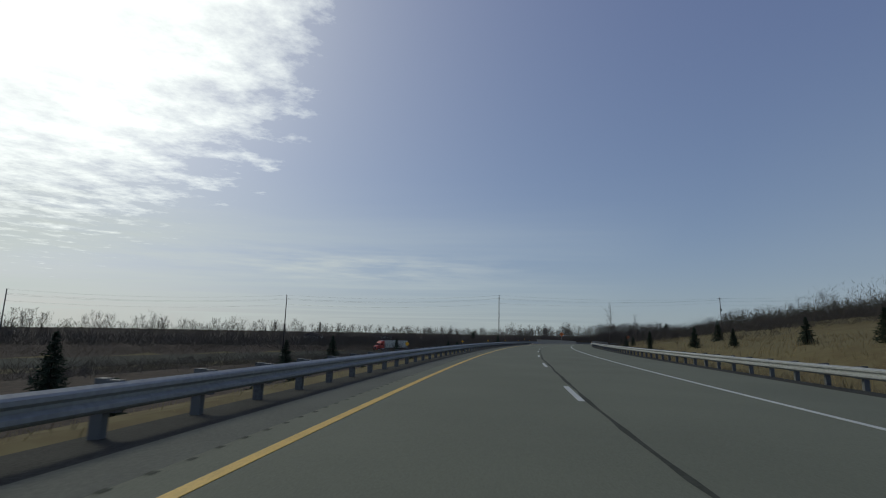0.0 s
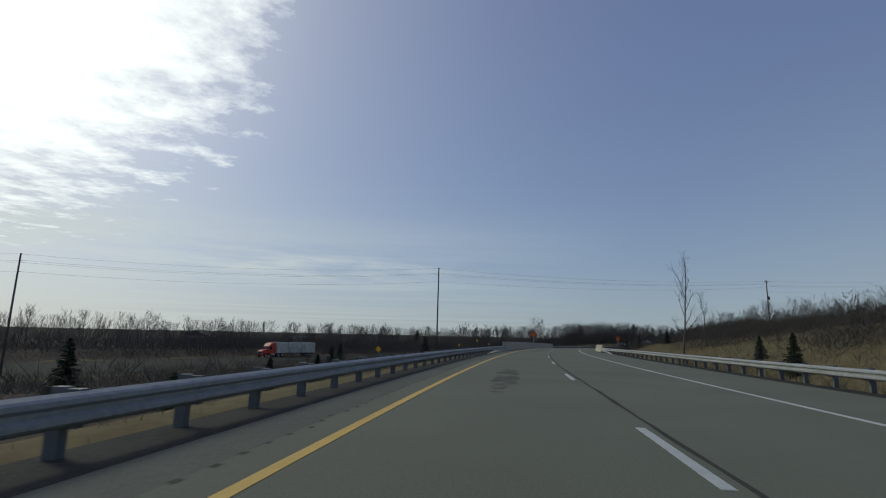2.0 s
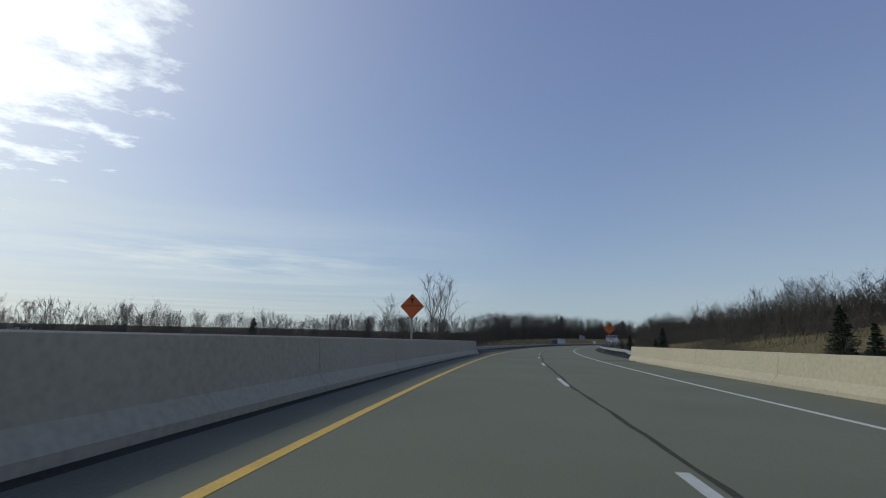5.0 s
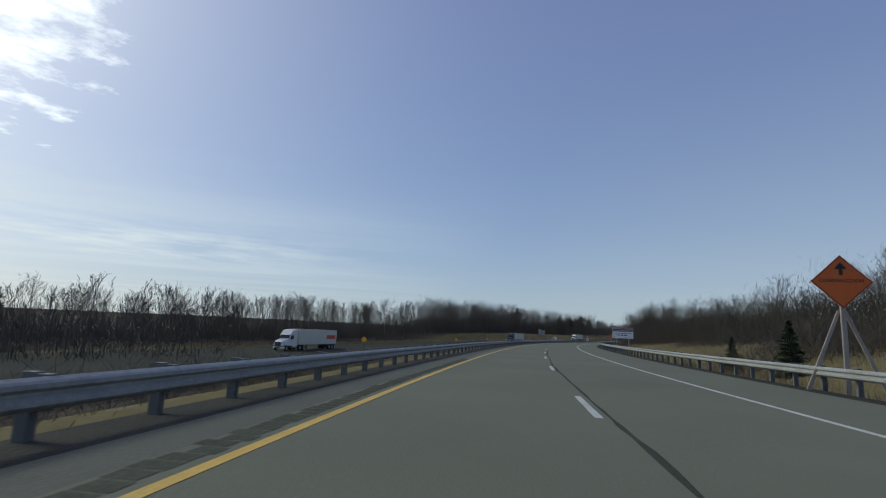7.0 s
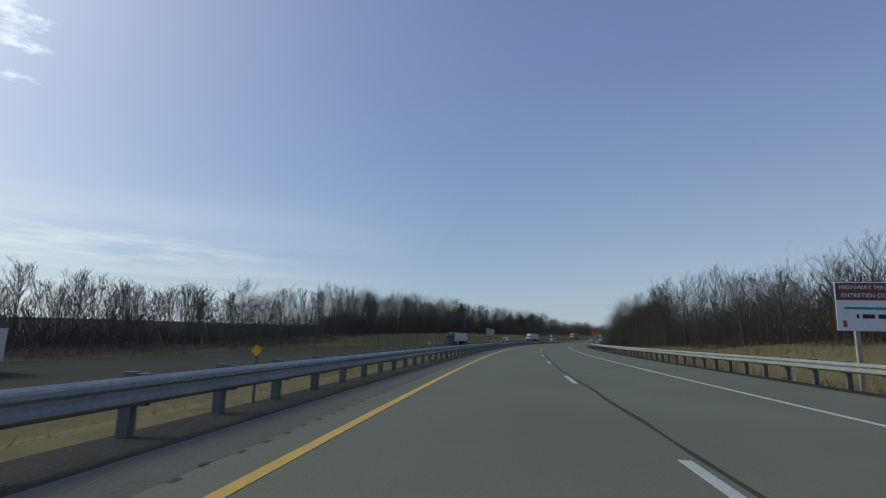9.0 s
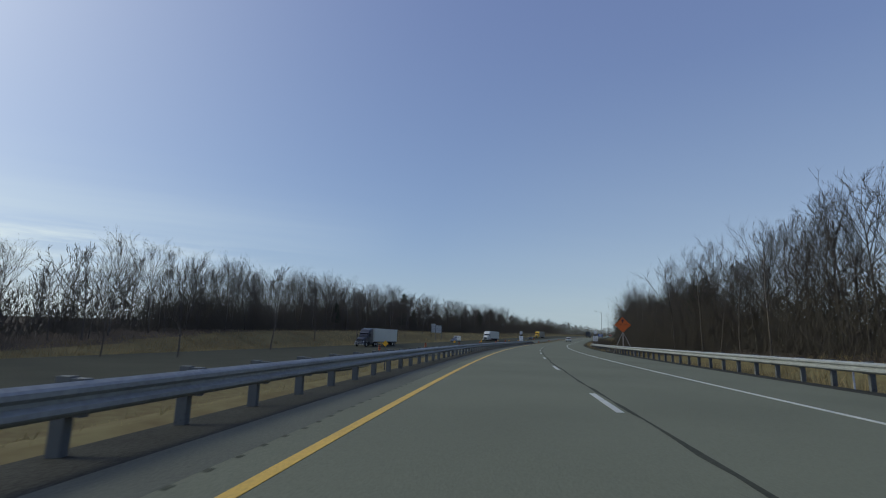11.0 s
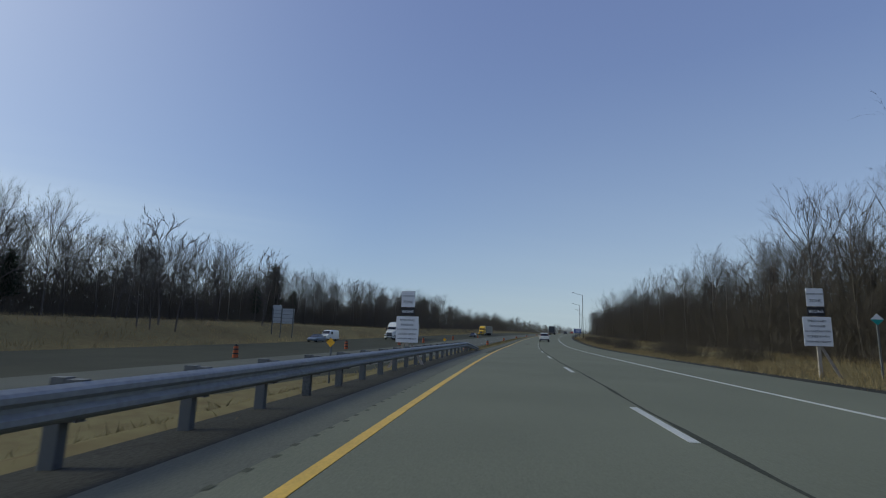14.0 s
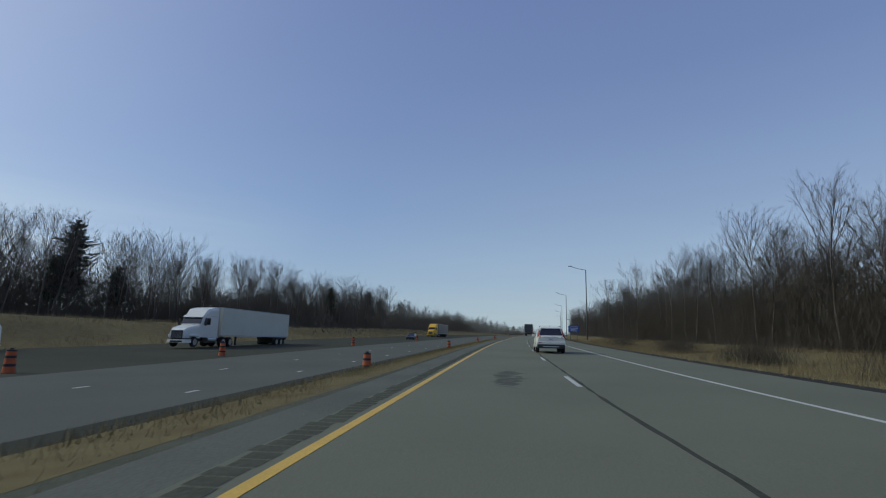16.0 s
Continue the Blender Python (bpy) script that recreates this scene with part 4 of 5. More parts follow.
def pick_verge_brush(r):
    s, o, w = ((506, 15.5, 1.2), (516, 16.5, 2.0), (531, 15.0, 1.4), (546, 17.0, 2.4), (556, 15.4, 1.5), (572, 16.0, 1.6), (590, 15.0, 1.8), (470, 15.2, 1.2), (498, 17.0, 1.5))[r.integers(9)]
    return s + r.normal(0, w * 0.5), o + r.normal(0, w * 0.3)


thicket("verge_brush", pick_verge_brush, 14000, 20, "low brown bushes on the grassy verge", 1.7, 0.010, 0.022)
brush("verge_grass", pick_verge_right, 110000, 12, "tall dry straw-coloured grass on the verge", 0.15, 0.6, 0.007, 0.018, M["straw"], 0.4)
brush("bank_grass", pick_bank, 40000, 13, "dry straw-coloured grass on the bank", 0.2, 0.7, 0.015, 0.05, M["straw"], 0.4)
brush("median_grass", pick_median, 130000, 14, "short dry grass in the median", 0.05, 0.28, 0.008, 0.022, M["stubble"], 0.5)
brush("far_bank_grass", pick_far_bank, 30000, 15, "dry tan grass beyond the opposing lanes", 0.3, 0.9, 0.03, 0.09, M["straw"], 0.4)


# ---- poles and wires ----
def utility_pole(s, o, top, arm, label):
    h = top - float(ground_z(s, o))
    t = thing("utility_pole", label, "utility pole", "utility poles", stand(s, o, 55))
    part("mast", tube(bmesh.new(), (0, 0, -0.5), (0, 0, h), 0.17, 0.105, 10), M["pole"], t, smoothed=True)
    if arm:
        part("crossarm", boxed(-1.1, 1.1, -0.05, 0.05, h - 0.5, h - 0.38, bevel=0.01), M["pole"], t)
        for x in (-1.0, 0.0, 1.0):
            part("insulator", tube(bmesh.new(), (x, 0, h - 0.38), (x, 0, h - 0.2), 0.04, 0.03, 8), M["alu"], t)
        for x in (-0.33, 0.33):
            part("transformer_can", tube(bmesh.new(), (x, -0.2, h * 0.62), (x, -0.2, h * 0.62 + 0.75), 0.16, 0.16, 12), M["plastic"], t, smoothed=True)
    else:
        for z in (h - 0.1, h - 1.0, h - 1.25, h - 2.6):
            part("bracket", tube(bmesh.new(), (0, 0, z), (0.32, 0, z + 0.06), 0.025, 0.02, 6), M["plastic"], t)
    return Vector(t.matrix_basis.translation) + Vector((0, 0, h))


POLES = [utility_pole(86, -112.4, 9.2, False, "tall dark wooden utility pole above the scrub"), utility_pole(122.8, -69.0, 11.5, False, "tall dark wooden utility pole above the scrub"),
         utility_pole(159.1, -18.0, 14.6, False, "tall dark wooden utility pole beside the bridge"), utility_pole(204.6, 48.6, 17.2, True, "wooden utility pole with a crossarm on the hillside"),
         utility_pole(262, 112, 24.0, True, "wooden utility pole with a crossarm among the trees")]


def wire(a, b, ha, hb, sag, dx):
    cu = bpy.data.curves.new("power_line", "CURVE")
    cu.dimensions, cu.bevel_depth, cu.bevel_resolution = "3D", 0.011, 1
    sp = cu.splines.new("POLY")
    sp.points.add(24)
    for i in range(25):
        f = i / 24
        p = a.lerp(b, f)
        sp.points[i].co = (p.x + dx, p.y, p.z + ha + (hb - ha) * f - 4 * sag * f * (1 - f), 1)
    cu.materials.append(M["black"])
    tagged(new("power_line", cu), "thin dark overhead power line between poles", "cable", "power lines")


for i, (ha, hb) in enumerate(((-0.1, -0.1), (-0.1, -0.1), (-0.1, -0.3), (-0.3, -0.3))):
    for drop, dx in ((0, 0.0), (0.9, 0.3), (1.15, -0.3), (2.5, 0.2)):
        wire(POLES[i], POLES[i + 1], ha - drop, hb - drop * (0.55 if i == 2 else 1), 1.1, dx)


def lamp_post(s, o, h):
    t = thing("street_lamp", "tall galvanised street lamp with a curved arm over the verge", "street lamp", "street lamps", stand(s, o))
    part("mast", tube(bmesh.new(), (0, 0, -0.3), (0, 0, h - 0.7), 0.14, 0.08, 10), M["post"], t, smoothed=True)
    bm = bmesh.new()
    pts = [Vector((-2.6 * math.sin(a), 0, h - 0.7 + 0.75 * (1 - math.cos(a)) ** 0.55)) for a in np.linspace(0, math.pi / 2, 7)]
    for a, b in zip(pts, pts[1:]):
        tube(bm, a, b, 0.055, 0.05, 8)
    part("arm", bm, M["post"], t, smoothed=True)
    part("lantern", boxed(-3.25, -2.5, -0.14, 0.14, h - 0.04, h + 0.13, bevel=0.05), M["alu"], t)
    part("base", boxed(-0.25, 0.25, -0.25, 0.25, -0.3, 0.25, bevel=0.03), M["concrete"], t)


for k in range(6):
    lamp_post(626 + k * 71, 14.7 - 0.7 * min(k, 3), 14.2)


# ---- signs ----
def lettering(text, size, parent, m, mat, label=""):
    cu = bpy.data.curves.new("lettering", "FONT")
    cu.body, cu.size, cu.align_x, cu.align_y, cu.extrude = text, size, "CENTER", "CENTER", 0.002
    cu.materials.append(mat)
    return child("lettering", cu, parent, m, label)


FACE = pose(0, 0, 0, 90, 0, 0)


def diamond(side, mat, thick=0.004):
    r = side / math.sqrt(2)
    return prism([(0, r), (r, 0), (0, -r), (-r, 0)], -thick, thick)


def diamond_outline(side, w):
    bm = bmesh.new()
    r0, r1 = side / math.sqrt(2) * 0.97, side / math.sqrt(2) * (0.97 - w)
    a = [bm.verts.new((r0 * x, -0.007, r0 * z)) for x, z in ((0, 1), (1, 0), (0, -1), (-1, 0))]
    b = [bm.verts.new((r1 * x, -0.007, r1 * z)) for x, z in ((0, 1), (1, 0), (0, -1), (-1, 0))]
    for i in range(4):
        bm.faces.new((a[i], a[(i + 1) % 4], b[(i + 1) % 4], b[i]))
    return bm


def orange_sign(s, o, over, label, braces=True, arrow=True, side=1.27):
    centre = over - float(ground_z(s, o))
    t = thing("construction_sign", label, "road sign", "orange signs", stand(s, o, -6))
    lift = Matrix.Translation((0, -0.06, centre))
    plate = child("plate", bm_mesh("plate", diamond(side, None), M["orange"]), t, lift, "orange diamond plate")
    part("border", diamond_outline(side, 0.035), M["black"], plate)
    if arrow:
        part("arrow", prism([(-0.055, 0.22), (0.055, 0.22), (0.055, 0.42), (0.19, 0.42), (0.0, 0.66), (-0.19, 0.42), (-0.055, 0.42)], -0.011, -0.005), M["black"], plate)
        lettering("CONSTRUCTION", 0.165, plate, Matrix.Translation((0, -0.009, 0.03)) @ FACE, M["black"])
    part("post", boxed(-0.07, 0.07, -0.05, 0.05, -0.6, centre + 0.75, bevel=0.008), M["wood"], t)
    if braces:
        for sx in (-1, 1):
            part("brace", prism([(sx * 0.03, centre - 0.95), (sx * 0.13, centre - 0.95), (sx * 1.35, -0.3), (sx * 1.22, -0.3)], 0.05, 0.10), M["wood"], t)
    return t


orange_sign(200, -5.2, 3.4, "orange diamond construction sign on a timber post behind the parapet", False)
orange_sign(249, 13.0, 3.5, "orange diamond construction sign with an arrow on braced timber", True)
orange_sign(423, 12.9, 3.1, "orange diamond construction sign beside the woods", True)


def billboard():
    t = thing("highway_sign", "brown and white highway maintenance sign on two timber posts", "road sign", "", stand(315, 12.9, -3))
    x1 = 3.0
    z0 = 1.75 - float(ground_z(315, 12.9))
    z1 = z0 + 1.65
    panel = part("panel", boxed(-0.05, x1, -0.03, 0.0, z0, z1, bevel=0.01), M["signwhite"], t, "white sign panel")
    part("brown_band", boxed(-0.02, x1 - 0.03, -0.036, -0.031, z1 - 0.62, z1 - 0.03), M["brown"], panel, "brown band")
    lettering("HIGHWAY MAINTENANCE BY", 0.21, panel, Matrix.Translation((x1 / 2, -0.039, z1 - 0.19)) @ FACE, M["signwhite"])
    lettering("ENTRETIEN DE LA ROUTE PAR", 0.20, panel, Matrix.Translation((x1 / 2, -0.039, z1 - 0.46)) @ FACE, M["signwhite"])
    part("writing_bar", boxed(0.2, x1 - 0.25, -0.036, -0.031, z0 + 0.72, z0 + 0.80), M["teal"], panel)
    x = 0.55
    for w in (0.07, 0.36, 0.36, 0.46):
        part("writing_bar", boxed(x, x + w, -0.036, -0.031, z0 + 0.42, z0 + 0.56), M["black"], panel)
        x += w + 0.10
    part("mark", boxed(0.12, 0.24, -0.036, -0.031, z0 + 0.12, z0 + 0.34), M["truckred"], panel)
    part("writing_bar", boxed(1.9, 2.6, -0.036, -0.031, z0 + 0.14, z0 + 0.2), M["alu"], panel)
    for x in (0.55, 2.35):
        part("post", boxed(x - 0.07, x + 0.07, 0.0, 0.12, -0.8, z1 - 0.1, bevel=0.01), M["wood"], t)


billboard()


def zone_sign(s, o, k, over, label):
    z0 = over - float(ground_z(s, o))
    t = thing("zone_sign", label, "road sign", "zone signs", stand(s, o, -3) if o > 0 else stand(s, o, -3))
    w, h = 1.08 * k, 1.22 * k
    low = part("lower_panel", boxed(-w / 2, w / 2, -0.05, -0.03, z0, z0 + h, bevel=0.004), M["signwhite"], t, "white panel with black writing")
    for i, line_ in enumerate(("SPEED FINES", "DOUBLED", "IN CONSTRUCTION", "ZONES WHEN", "WORKERS PRESENT")):
        lettering(line_, (0.13 if len(line_) < 12 else 0.105) * k, low, Matrix.Translation((0, -0.053, z0 + h - (0.18 + 0.215 * i) * k)) @ FACE, M["black"])
    a = z0 + h + 0.03
    mid = part("middle_panel", boxed(-0.33 * k, 0.33 * k, -0.05, -0.03, a, a + 0.38 * k, bevel=0.004), M["black"], t, "black panel with white writing")
    lettering("BEGINS", 0.17 * k, mid, Matrix.Translation((0, -0.053, a + 0.19 * k)) @ FACE, M["signwhite"])
    a += 0.41 * k
    top = part("upper_panel", boxed(-0.33 * k, 0.33 * k, -0.05, -0.03, a, a + 0.76 * k, bevel=0.004), M["signwhite"], t, "white panel with black writing")
    lettering("CONSTRUCTION", 0.095 * k, top, Matrix.Translation((0, -0.053, a + 0.52 * k)) @ FACE, M["black"])
    lettering("ZONE", 0.17 * k, top, Matrix.Translation((0, -0.053, a + 0.23 * k)) @ FACE, M["black"])
    part("post", boxed(-0.06, 0.06, -0.03, 0.06, -0.7, a + 0.7 * k, bevel=0.008), M["wood"], t)
    for sx in ((-1, 1) if o < 0 else (1,)):
        part("brace", prism([(sx * 0.02, z0 + 0.1), (sx * 0.13, z0 + 0.1), (sx * 1.05, -0.5), (sx * 0.93, -0.5)], 0.06, 0.10), M["wood"], t)


zone_sign(480.5, -2.62, 0.86, 0.80, "white and black construction zone sign on timber behind the rail")
zone_sign(482.5, 13.7, 0.95, 1.12, "white and black construction zone sign on the grassy verge")


def rail_marker():
    t = thing("rail_marker", "small amber diamond reflector on a thin stem above the guard rail", "reflector", "rail markers")
    child("plate", bm_mesh("plate", diamond(0.15, None, 0.003), M["amber"]), t, Matrix.Translation((0, -0.03, 0)), "amber diamond plate")
    part("stem", boxed(-0.014, 0.014, -0.02, 0.02, -0.9, 0.05, bevel=0.003), M["post"], t)
    return t


marker_base = rail_marker()
for k, (s, h) in enumerate(((4, 0.80), (23, 0.78), (42.5, 0.77), (62, 0.77), (82, 0.75), (101, 0.78), (111, 1.12), (120, 0.80), (226, 0.87), (246, 0.86), (266, 0.84), (285, 0.82), (304.4, 0.80), (322.2, 0.83), (341.6, 0.86), (360, 0.86), (379, 0.86), (397.5, 0.86), (416, 0.86), (435.7, 0.88), (453.7, 0.86), (471.2, 0.90), (490, 0.88))):
    x, y, z = line(s, -2.42)
    m = pose(float(x), float(y), float(z) + h, 0, 0, math.degrees(heading(s)) - 4)
    if k:
        copy_thing(marker_base, m)
    else:
        marker_base.matrix_basis = m


def marker(s, o, z, label):
    t = thing("marker_sign", label, "road sign", "marker signs", stand(s, o, -4))
    r = 0.24
    child("upper_half", bm_mesh("upper_half", prism([(0, r), (r, 0), (-r, 0)], -0.004, 0.004), M["signwhite"]), t, Matrix.Translation((0, -0.04, z)), "white half of the plate")
    child("lower_half", bm_mesh("lower_half", prism([(-r, 0), (r, 0), (0, -r)], -0.004, 0.004), M["teal"]), t, Matrix.Translation((0, -0.04, z)), "teal half of the plate")
    part("post", boxed(-0.03, 0.03, -0.03, 0.03, -0.4, z + 0.2, bevel=0.004), M["post"], t)


marker(483, 16.2, 2.4, "white and teal diamond marker sign beside the woods")


def blue_sign(s, o):
    t = thing("service_sign", "blue roadside service sign with white writing on two posts", "road sign", "", stand(s, o))
    pn = part("panel", boxed(-1.1, 1.1, -0.03, 0.0, 1.6, 3.0, bevel=0.02), M["signblue"], t, "blue sign panel")
    for z, w in ((2.72, 0.7), (2.42, 0.85), (2.1, 0.6), (1.85, 0.75)):
        part("writing_bar", boxed(-w, w, -0.036, -0.031, z, z + 0.10), M["signwhite"], pn)
    for x in (-0.7, 0.7):
        part("post", boxed(x - 0.05, x + 0.05, 0.0, 0.1, -0.5, 2.9, bevel=0.008), M["post"], t)


blue_sign(640, 13.2)


def sign_backs():
    t = thing("guide_sign", "grey backs of two guide signs on posts across the highway", "road sign", "", stand(548.5, -45.4, 8))
    for x, z0, z1, w in ((0.0, 2.2, 5.5, 1.7), (1.9, 2.1, 4.9, 2.3)):
        pn = part("panel", boxed(x - 0.0, x + w, 0, 0.04, z0, z1, bevel=0.01), M["alu"], t)
        for k in range(4):
            part("stiffener", boxed(x, x + w, -0.04, 0.0, z0 + 0.3 + k * 0.68, z0 + 0.36 + k * 0.68), M["post"], pn)
    for x in (0.15, 1.8, 4.05):
        part("post", boxed(x - 0.08, x + 0.08, -0.12, -0.04, -0.5, 5.0), M["post"], t)


sign_backs()


def small_marker(s, o):
    t = thing("delineator", "short white delineator post on the verge", "delineator", "delineators", stand(s, o))
    part("post", boxed(-0.025, 0.025, -0.01, 0.01, -0.3, 0.80, bevel=0.003), M["signwhite"], t)
    part("reflector", prism([(0, 0.06), (0.06, 0), (0, -0.06), (-0.06, 0)], -0.016, -0.011), M["signwhite"], t, m=Matrix.Translation((0, 0, 0.84)))


for s in (262, 318, 380, 436, 458):
    small_marker(s, 12.8)


def barrel(s, o):
    t = thing("traffic_barrel", "orange and black striped construction barrel on the median", "traffic barrel", "traffic barrels", stand(s, o))
    for k, (z0, z1) in enumerate(((0.08, 0.34), (0.34, 0.46), (0.46, 0.70), (0.70, 0.82), (0.82, 1.0), (1.0, 1.08))):
        bm = tube(bmesh.new(), (0, 0, z0 + 0.004), (0, 0, z1 - 0.004), 0.25 - 0.06 * z0, 0.25 - 0.06 * z1, 18)
        part("orange_band" if k % 2 == 0 else "dark_band", bm, M["barrelorange"] if k % 2 == 0 else M["black"], t, smoothed=False)
    part("base", tube(bmesh.new(), (0, 0, 0), (0, 0, 0.08), 0.33, 0.31, 18), M["rubber"], t)
    part("handle", boxed(-0.09, 0.09, -0.02, 0.02, 1.07, 1.16, bevel=0.015), M["plastic"], t)


for s, o in ((524, -5.3), (551.8, -5.25), (584, -5.2), (618, -5.1), (655, -5.1), (700, -5.1), (500, -21.5), (524, -20.8), (546, -19.8), (562, -19.4), (592, -19.2), (630, -19.0), (480, -25), (455, -27)):
    barrel(s, o)


for k in range(22):
    s = 470 + 9 * k
    for o in (-3.0, -7.2):
        a = float(opp_near(s)) + o
        x, y, z = line(np.array([s, s, s + 0.7, s + 0.7]), np.array([a - 0.08, a + 0.08, a + 0.08, a - 0.08]))
        g = z + ground_z(np.array([s, s, s + 0.7, s + 0.7]), np.full(4, a)) + 0.066
        child("lane_dash", np_mesh("lane_dash", np.stack([x, y, g], 1), [(0, 1, 2, 3)], M["white"]), road_b)


# ---- vehicles ----
def loft(rings):
    bm = bmesh.new()
    rr = [[bm.verts.new(p) for p in r] for r in rings]
    n = len(rr[0])
    for a, b in zip(rr, rr[1:]):
        for i in range(n):
            bm.faces.new((a[i], a[(i + 1) % n], b[(i + 1) % n], b[i]))
    bm.faces.new(rr[0])
    bm.faces.new(rr[-1][::-1])
    return bm


def body_ring(y, hw, zb, zt):
    h = zt - zb
    half = [(hw * 0.90, zb), (hw * 0.985, zb + 0.10 * h), (hw, zb + 0.32 * h), (hw * 0.995, zb + 0.62 * h), (hw * 0.97, zb + 0.90 * h), (hw * 0.90, zt)]
    return [(x, y, z) for x, z in half] + [(-x, y, z) for x, z in half[::-1]]


def cabin_ring(y, wb, wt, zb, zt):
    half = [(wb, zb), (wb - (wb - wt) * 0.55, zb + (zt - zb) * 0.62), (wt, zb + (zt - zb) * 0.93), (wt * 0.86, zt)]
    return [(x, y, z) for x, z in half] + [(-x, y, z) for x, z in half[::-1]]


def slab(corners, d):
    """A thin solid from four corners, thickened by the vector d."""
    bm = bmesh.new()
    a = [bm.verts.new(c) for c in corners]
    b = [bm.verts.new(Vector(c) + Vector(d)) for c in corners]
    bm.faces.new(a)
    bm.faces.new(b[::-1])
    for i in range(4):
        bm.faces.new((a[i], a[(i + 1) % 4], b[(i + 1) % 4], b[i]))
    return bm


def wheel(parent, x, y, r, w):
    bm = bmesh.new()
    bmesh.ops.create_cone(bm, cap_ends=True, segments=28, radius1=r, radius2=r, depth=w, matrix=pose(0, 0, 0, 0, 90, 0))
    bmesh.ops.bevel(bm, geom=[e for e in bm.edges if len({round(v.co.x, 4) for v in e.verts}) == 1], offset=w * 0.16, segments=2, affect="EDGES")
    wh = part("wheel", bm, M["rubber"], parent, m=Matrix.Translation((x, y, r)))
    side = 1 if x > 0 else -1
    part("rim", tube(bmesh.new(), (side * w * 0.30, 0, 0), (side * (w * 0.5 + 0.012), 0, 0), r * 0.66, r * 0.60, 20), M["rim"], wh)
    return wh


def suv(m, paint, label):
    t = thing("sport_utility_vehicle", label, "car", "", m)
    low = loft([body_ring(y, hw, zb, zt) for y, hw, zb, zt in ((-2.27, 0.80, 0.44, 0.96), (-2.22, 0.87, 0.38, 1.02), (-2.0, 0.905, 0.32, 1.06), (-1.4, 0.91, 0.28, 1.06), (0.0, 0.91, 0.27, 1.03), (1.2, 0.90, 0.27, 1.0), (1.8, 0.87, 0.28, 0.94), (2.15, 0.80, 0.34, 0.84), (2.27, 0.70, 0.42, 0.74))])
    body = part("body", low, M[paint], t, smoothed=False)
    cab = loft([cabin_ring(y, wb, wt, zb, zt) for y, wb, wt, zb, zt in ((-2.18, 0.80, 0.76, 1.0, 1.05), (-2.02, 0.82, 0.70, 1.02, 1.42), (-1.86, 0.83, 0.66, 1.02, 1.61), (-1.5, 0.84, 0.655, 1.02, 1.655), (-0.5, 0.84, 0.66, 1.0, 1.67), (0.2, 0.84, 0.64, 1.0, 1.60), (0.75, 0.83, 0.62, 0.98, 1.30), (1.15, 0.80, 0.70, 0.96, 1.0))])
    part("cabin", cab, M[paint], t)
    part("rear_window", slab([(-0.70, -2.165, 1.10), (0.70, -2.165, 1.10), (0.60, -1.985, 1.50), (-0.60, -1.985, 1.50)], (0, 0.06, 0)), M["glass"], t, "dark tinted rear window")
    part("spoiler", slab([(-0.62, -2.03, 1.56), (0.62, -2.03, 1.56), (0.60, -1.70, 1.66), (-0.60, -1.70, 1.66)], (0, 0, -0.05)), M[paint], t)
    for sx in (-1, 1):
        part("side_window", slab([(sx * 0.842, -1.6, 1.12), (sx * 0.842, 0.55, 1.08), (sx * 0.72, 0.15, 1.50), (sx * 0.72, -1.75, 1.50)], (-sx * 0.03, 0, 0)), M["glass"], t)
        part("tail_lamp", slab([(sx * 0.745, -2.25, 0.99), (sx * 0.87, -2.17, 0.99), (sx * 0.705, -1.99, 1.46), (sx * 0.665, -2.0, 1.46)], (0, 0.07, 0)), M["redlens"], t, "tall red tail lamp")
        part("turn_lamp", slab([(sx * 0.64, -2.285, 0.94), (sx * 0.875, -2.205, 0.94), (sx * 0.875, -2.195, 1.01), (sx * 0.64, -2.275, 1.01)], (0, 0.05, 0)), M["amberlens"] if sx < 0 else M["redlens"], t)
        part("reflector", boxed(sx * 0.68 - 0.1, sx * 0.68 + 0.1, -2.315, -2.27, 0.60, 0.645, bevel=0.006), M["redlens"], t)
        part("roof_rail", tube(bmesh.new(), (sx * 0.62, -1.5, 1.69), (sx * 0.60, 0.0, 1.68), 0.022, 0.022, 8), M["plastic"], t)
        part("mirror", boxed(sx * 0.98 - 0.10, sx * 0.98 + 0.10, 0.55, 0.68, 1.03, 1.2, bevel=0.04), M[paint], t)
        part("exhaust_tip", tube(bmesh.new(), (sx * 0.55, -2.3, 0.36), (sx * 0.55, -2.1, 0.36), 0.035, 0.035, 12), M["rim"], t)
        for y in (-1.32, 1.32):
            wheel(t, sx * 0.80, y, 0.345, 0.23)
    part("bumper", boxed(-0.86, 0.86, -2.33, -2.05, 0.31, 0.53, bevel=0.06), M["plastic"], t, "dark plastic lower bumper")
    part("skid_plate", boxed(-0.5, 0.5, -2.342, -2.3, 0.36, 0.42, bevel=0.01), M["rim"], t)
    part("upper_bumper", boxed(-0.88, 0.88, -2.315, -2.05, 0.52, 0.70, bevel=0.05), M[paint], t)
    plate = part("number_plate", boxed(-0.155, 0.155, -2.30, -2.26, 0.775, 0.925, bevel=0.006), M["signwhite"], t)
    for k in range(6):
        part("writing_bar", boxed(-0.12 + k * 0.041, -0.095 + k * 0.041, -2.304, -2.299, 0.815, 0.885), M["carblue"], plate)
    part("trim_bar", boxed(-0.45, 0.45, -2.30, -2.25, 0.945, 0.985, bevel=0.012), M["rim"], t, "chrome trim bar")
    part("wiper", tube(bmesh.new(), (0.0, -2.19, 1.12), (0.42, -2.165, 1.16), 0.012, 0.008, 6), M["plastic"], t)
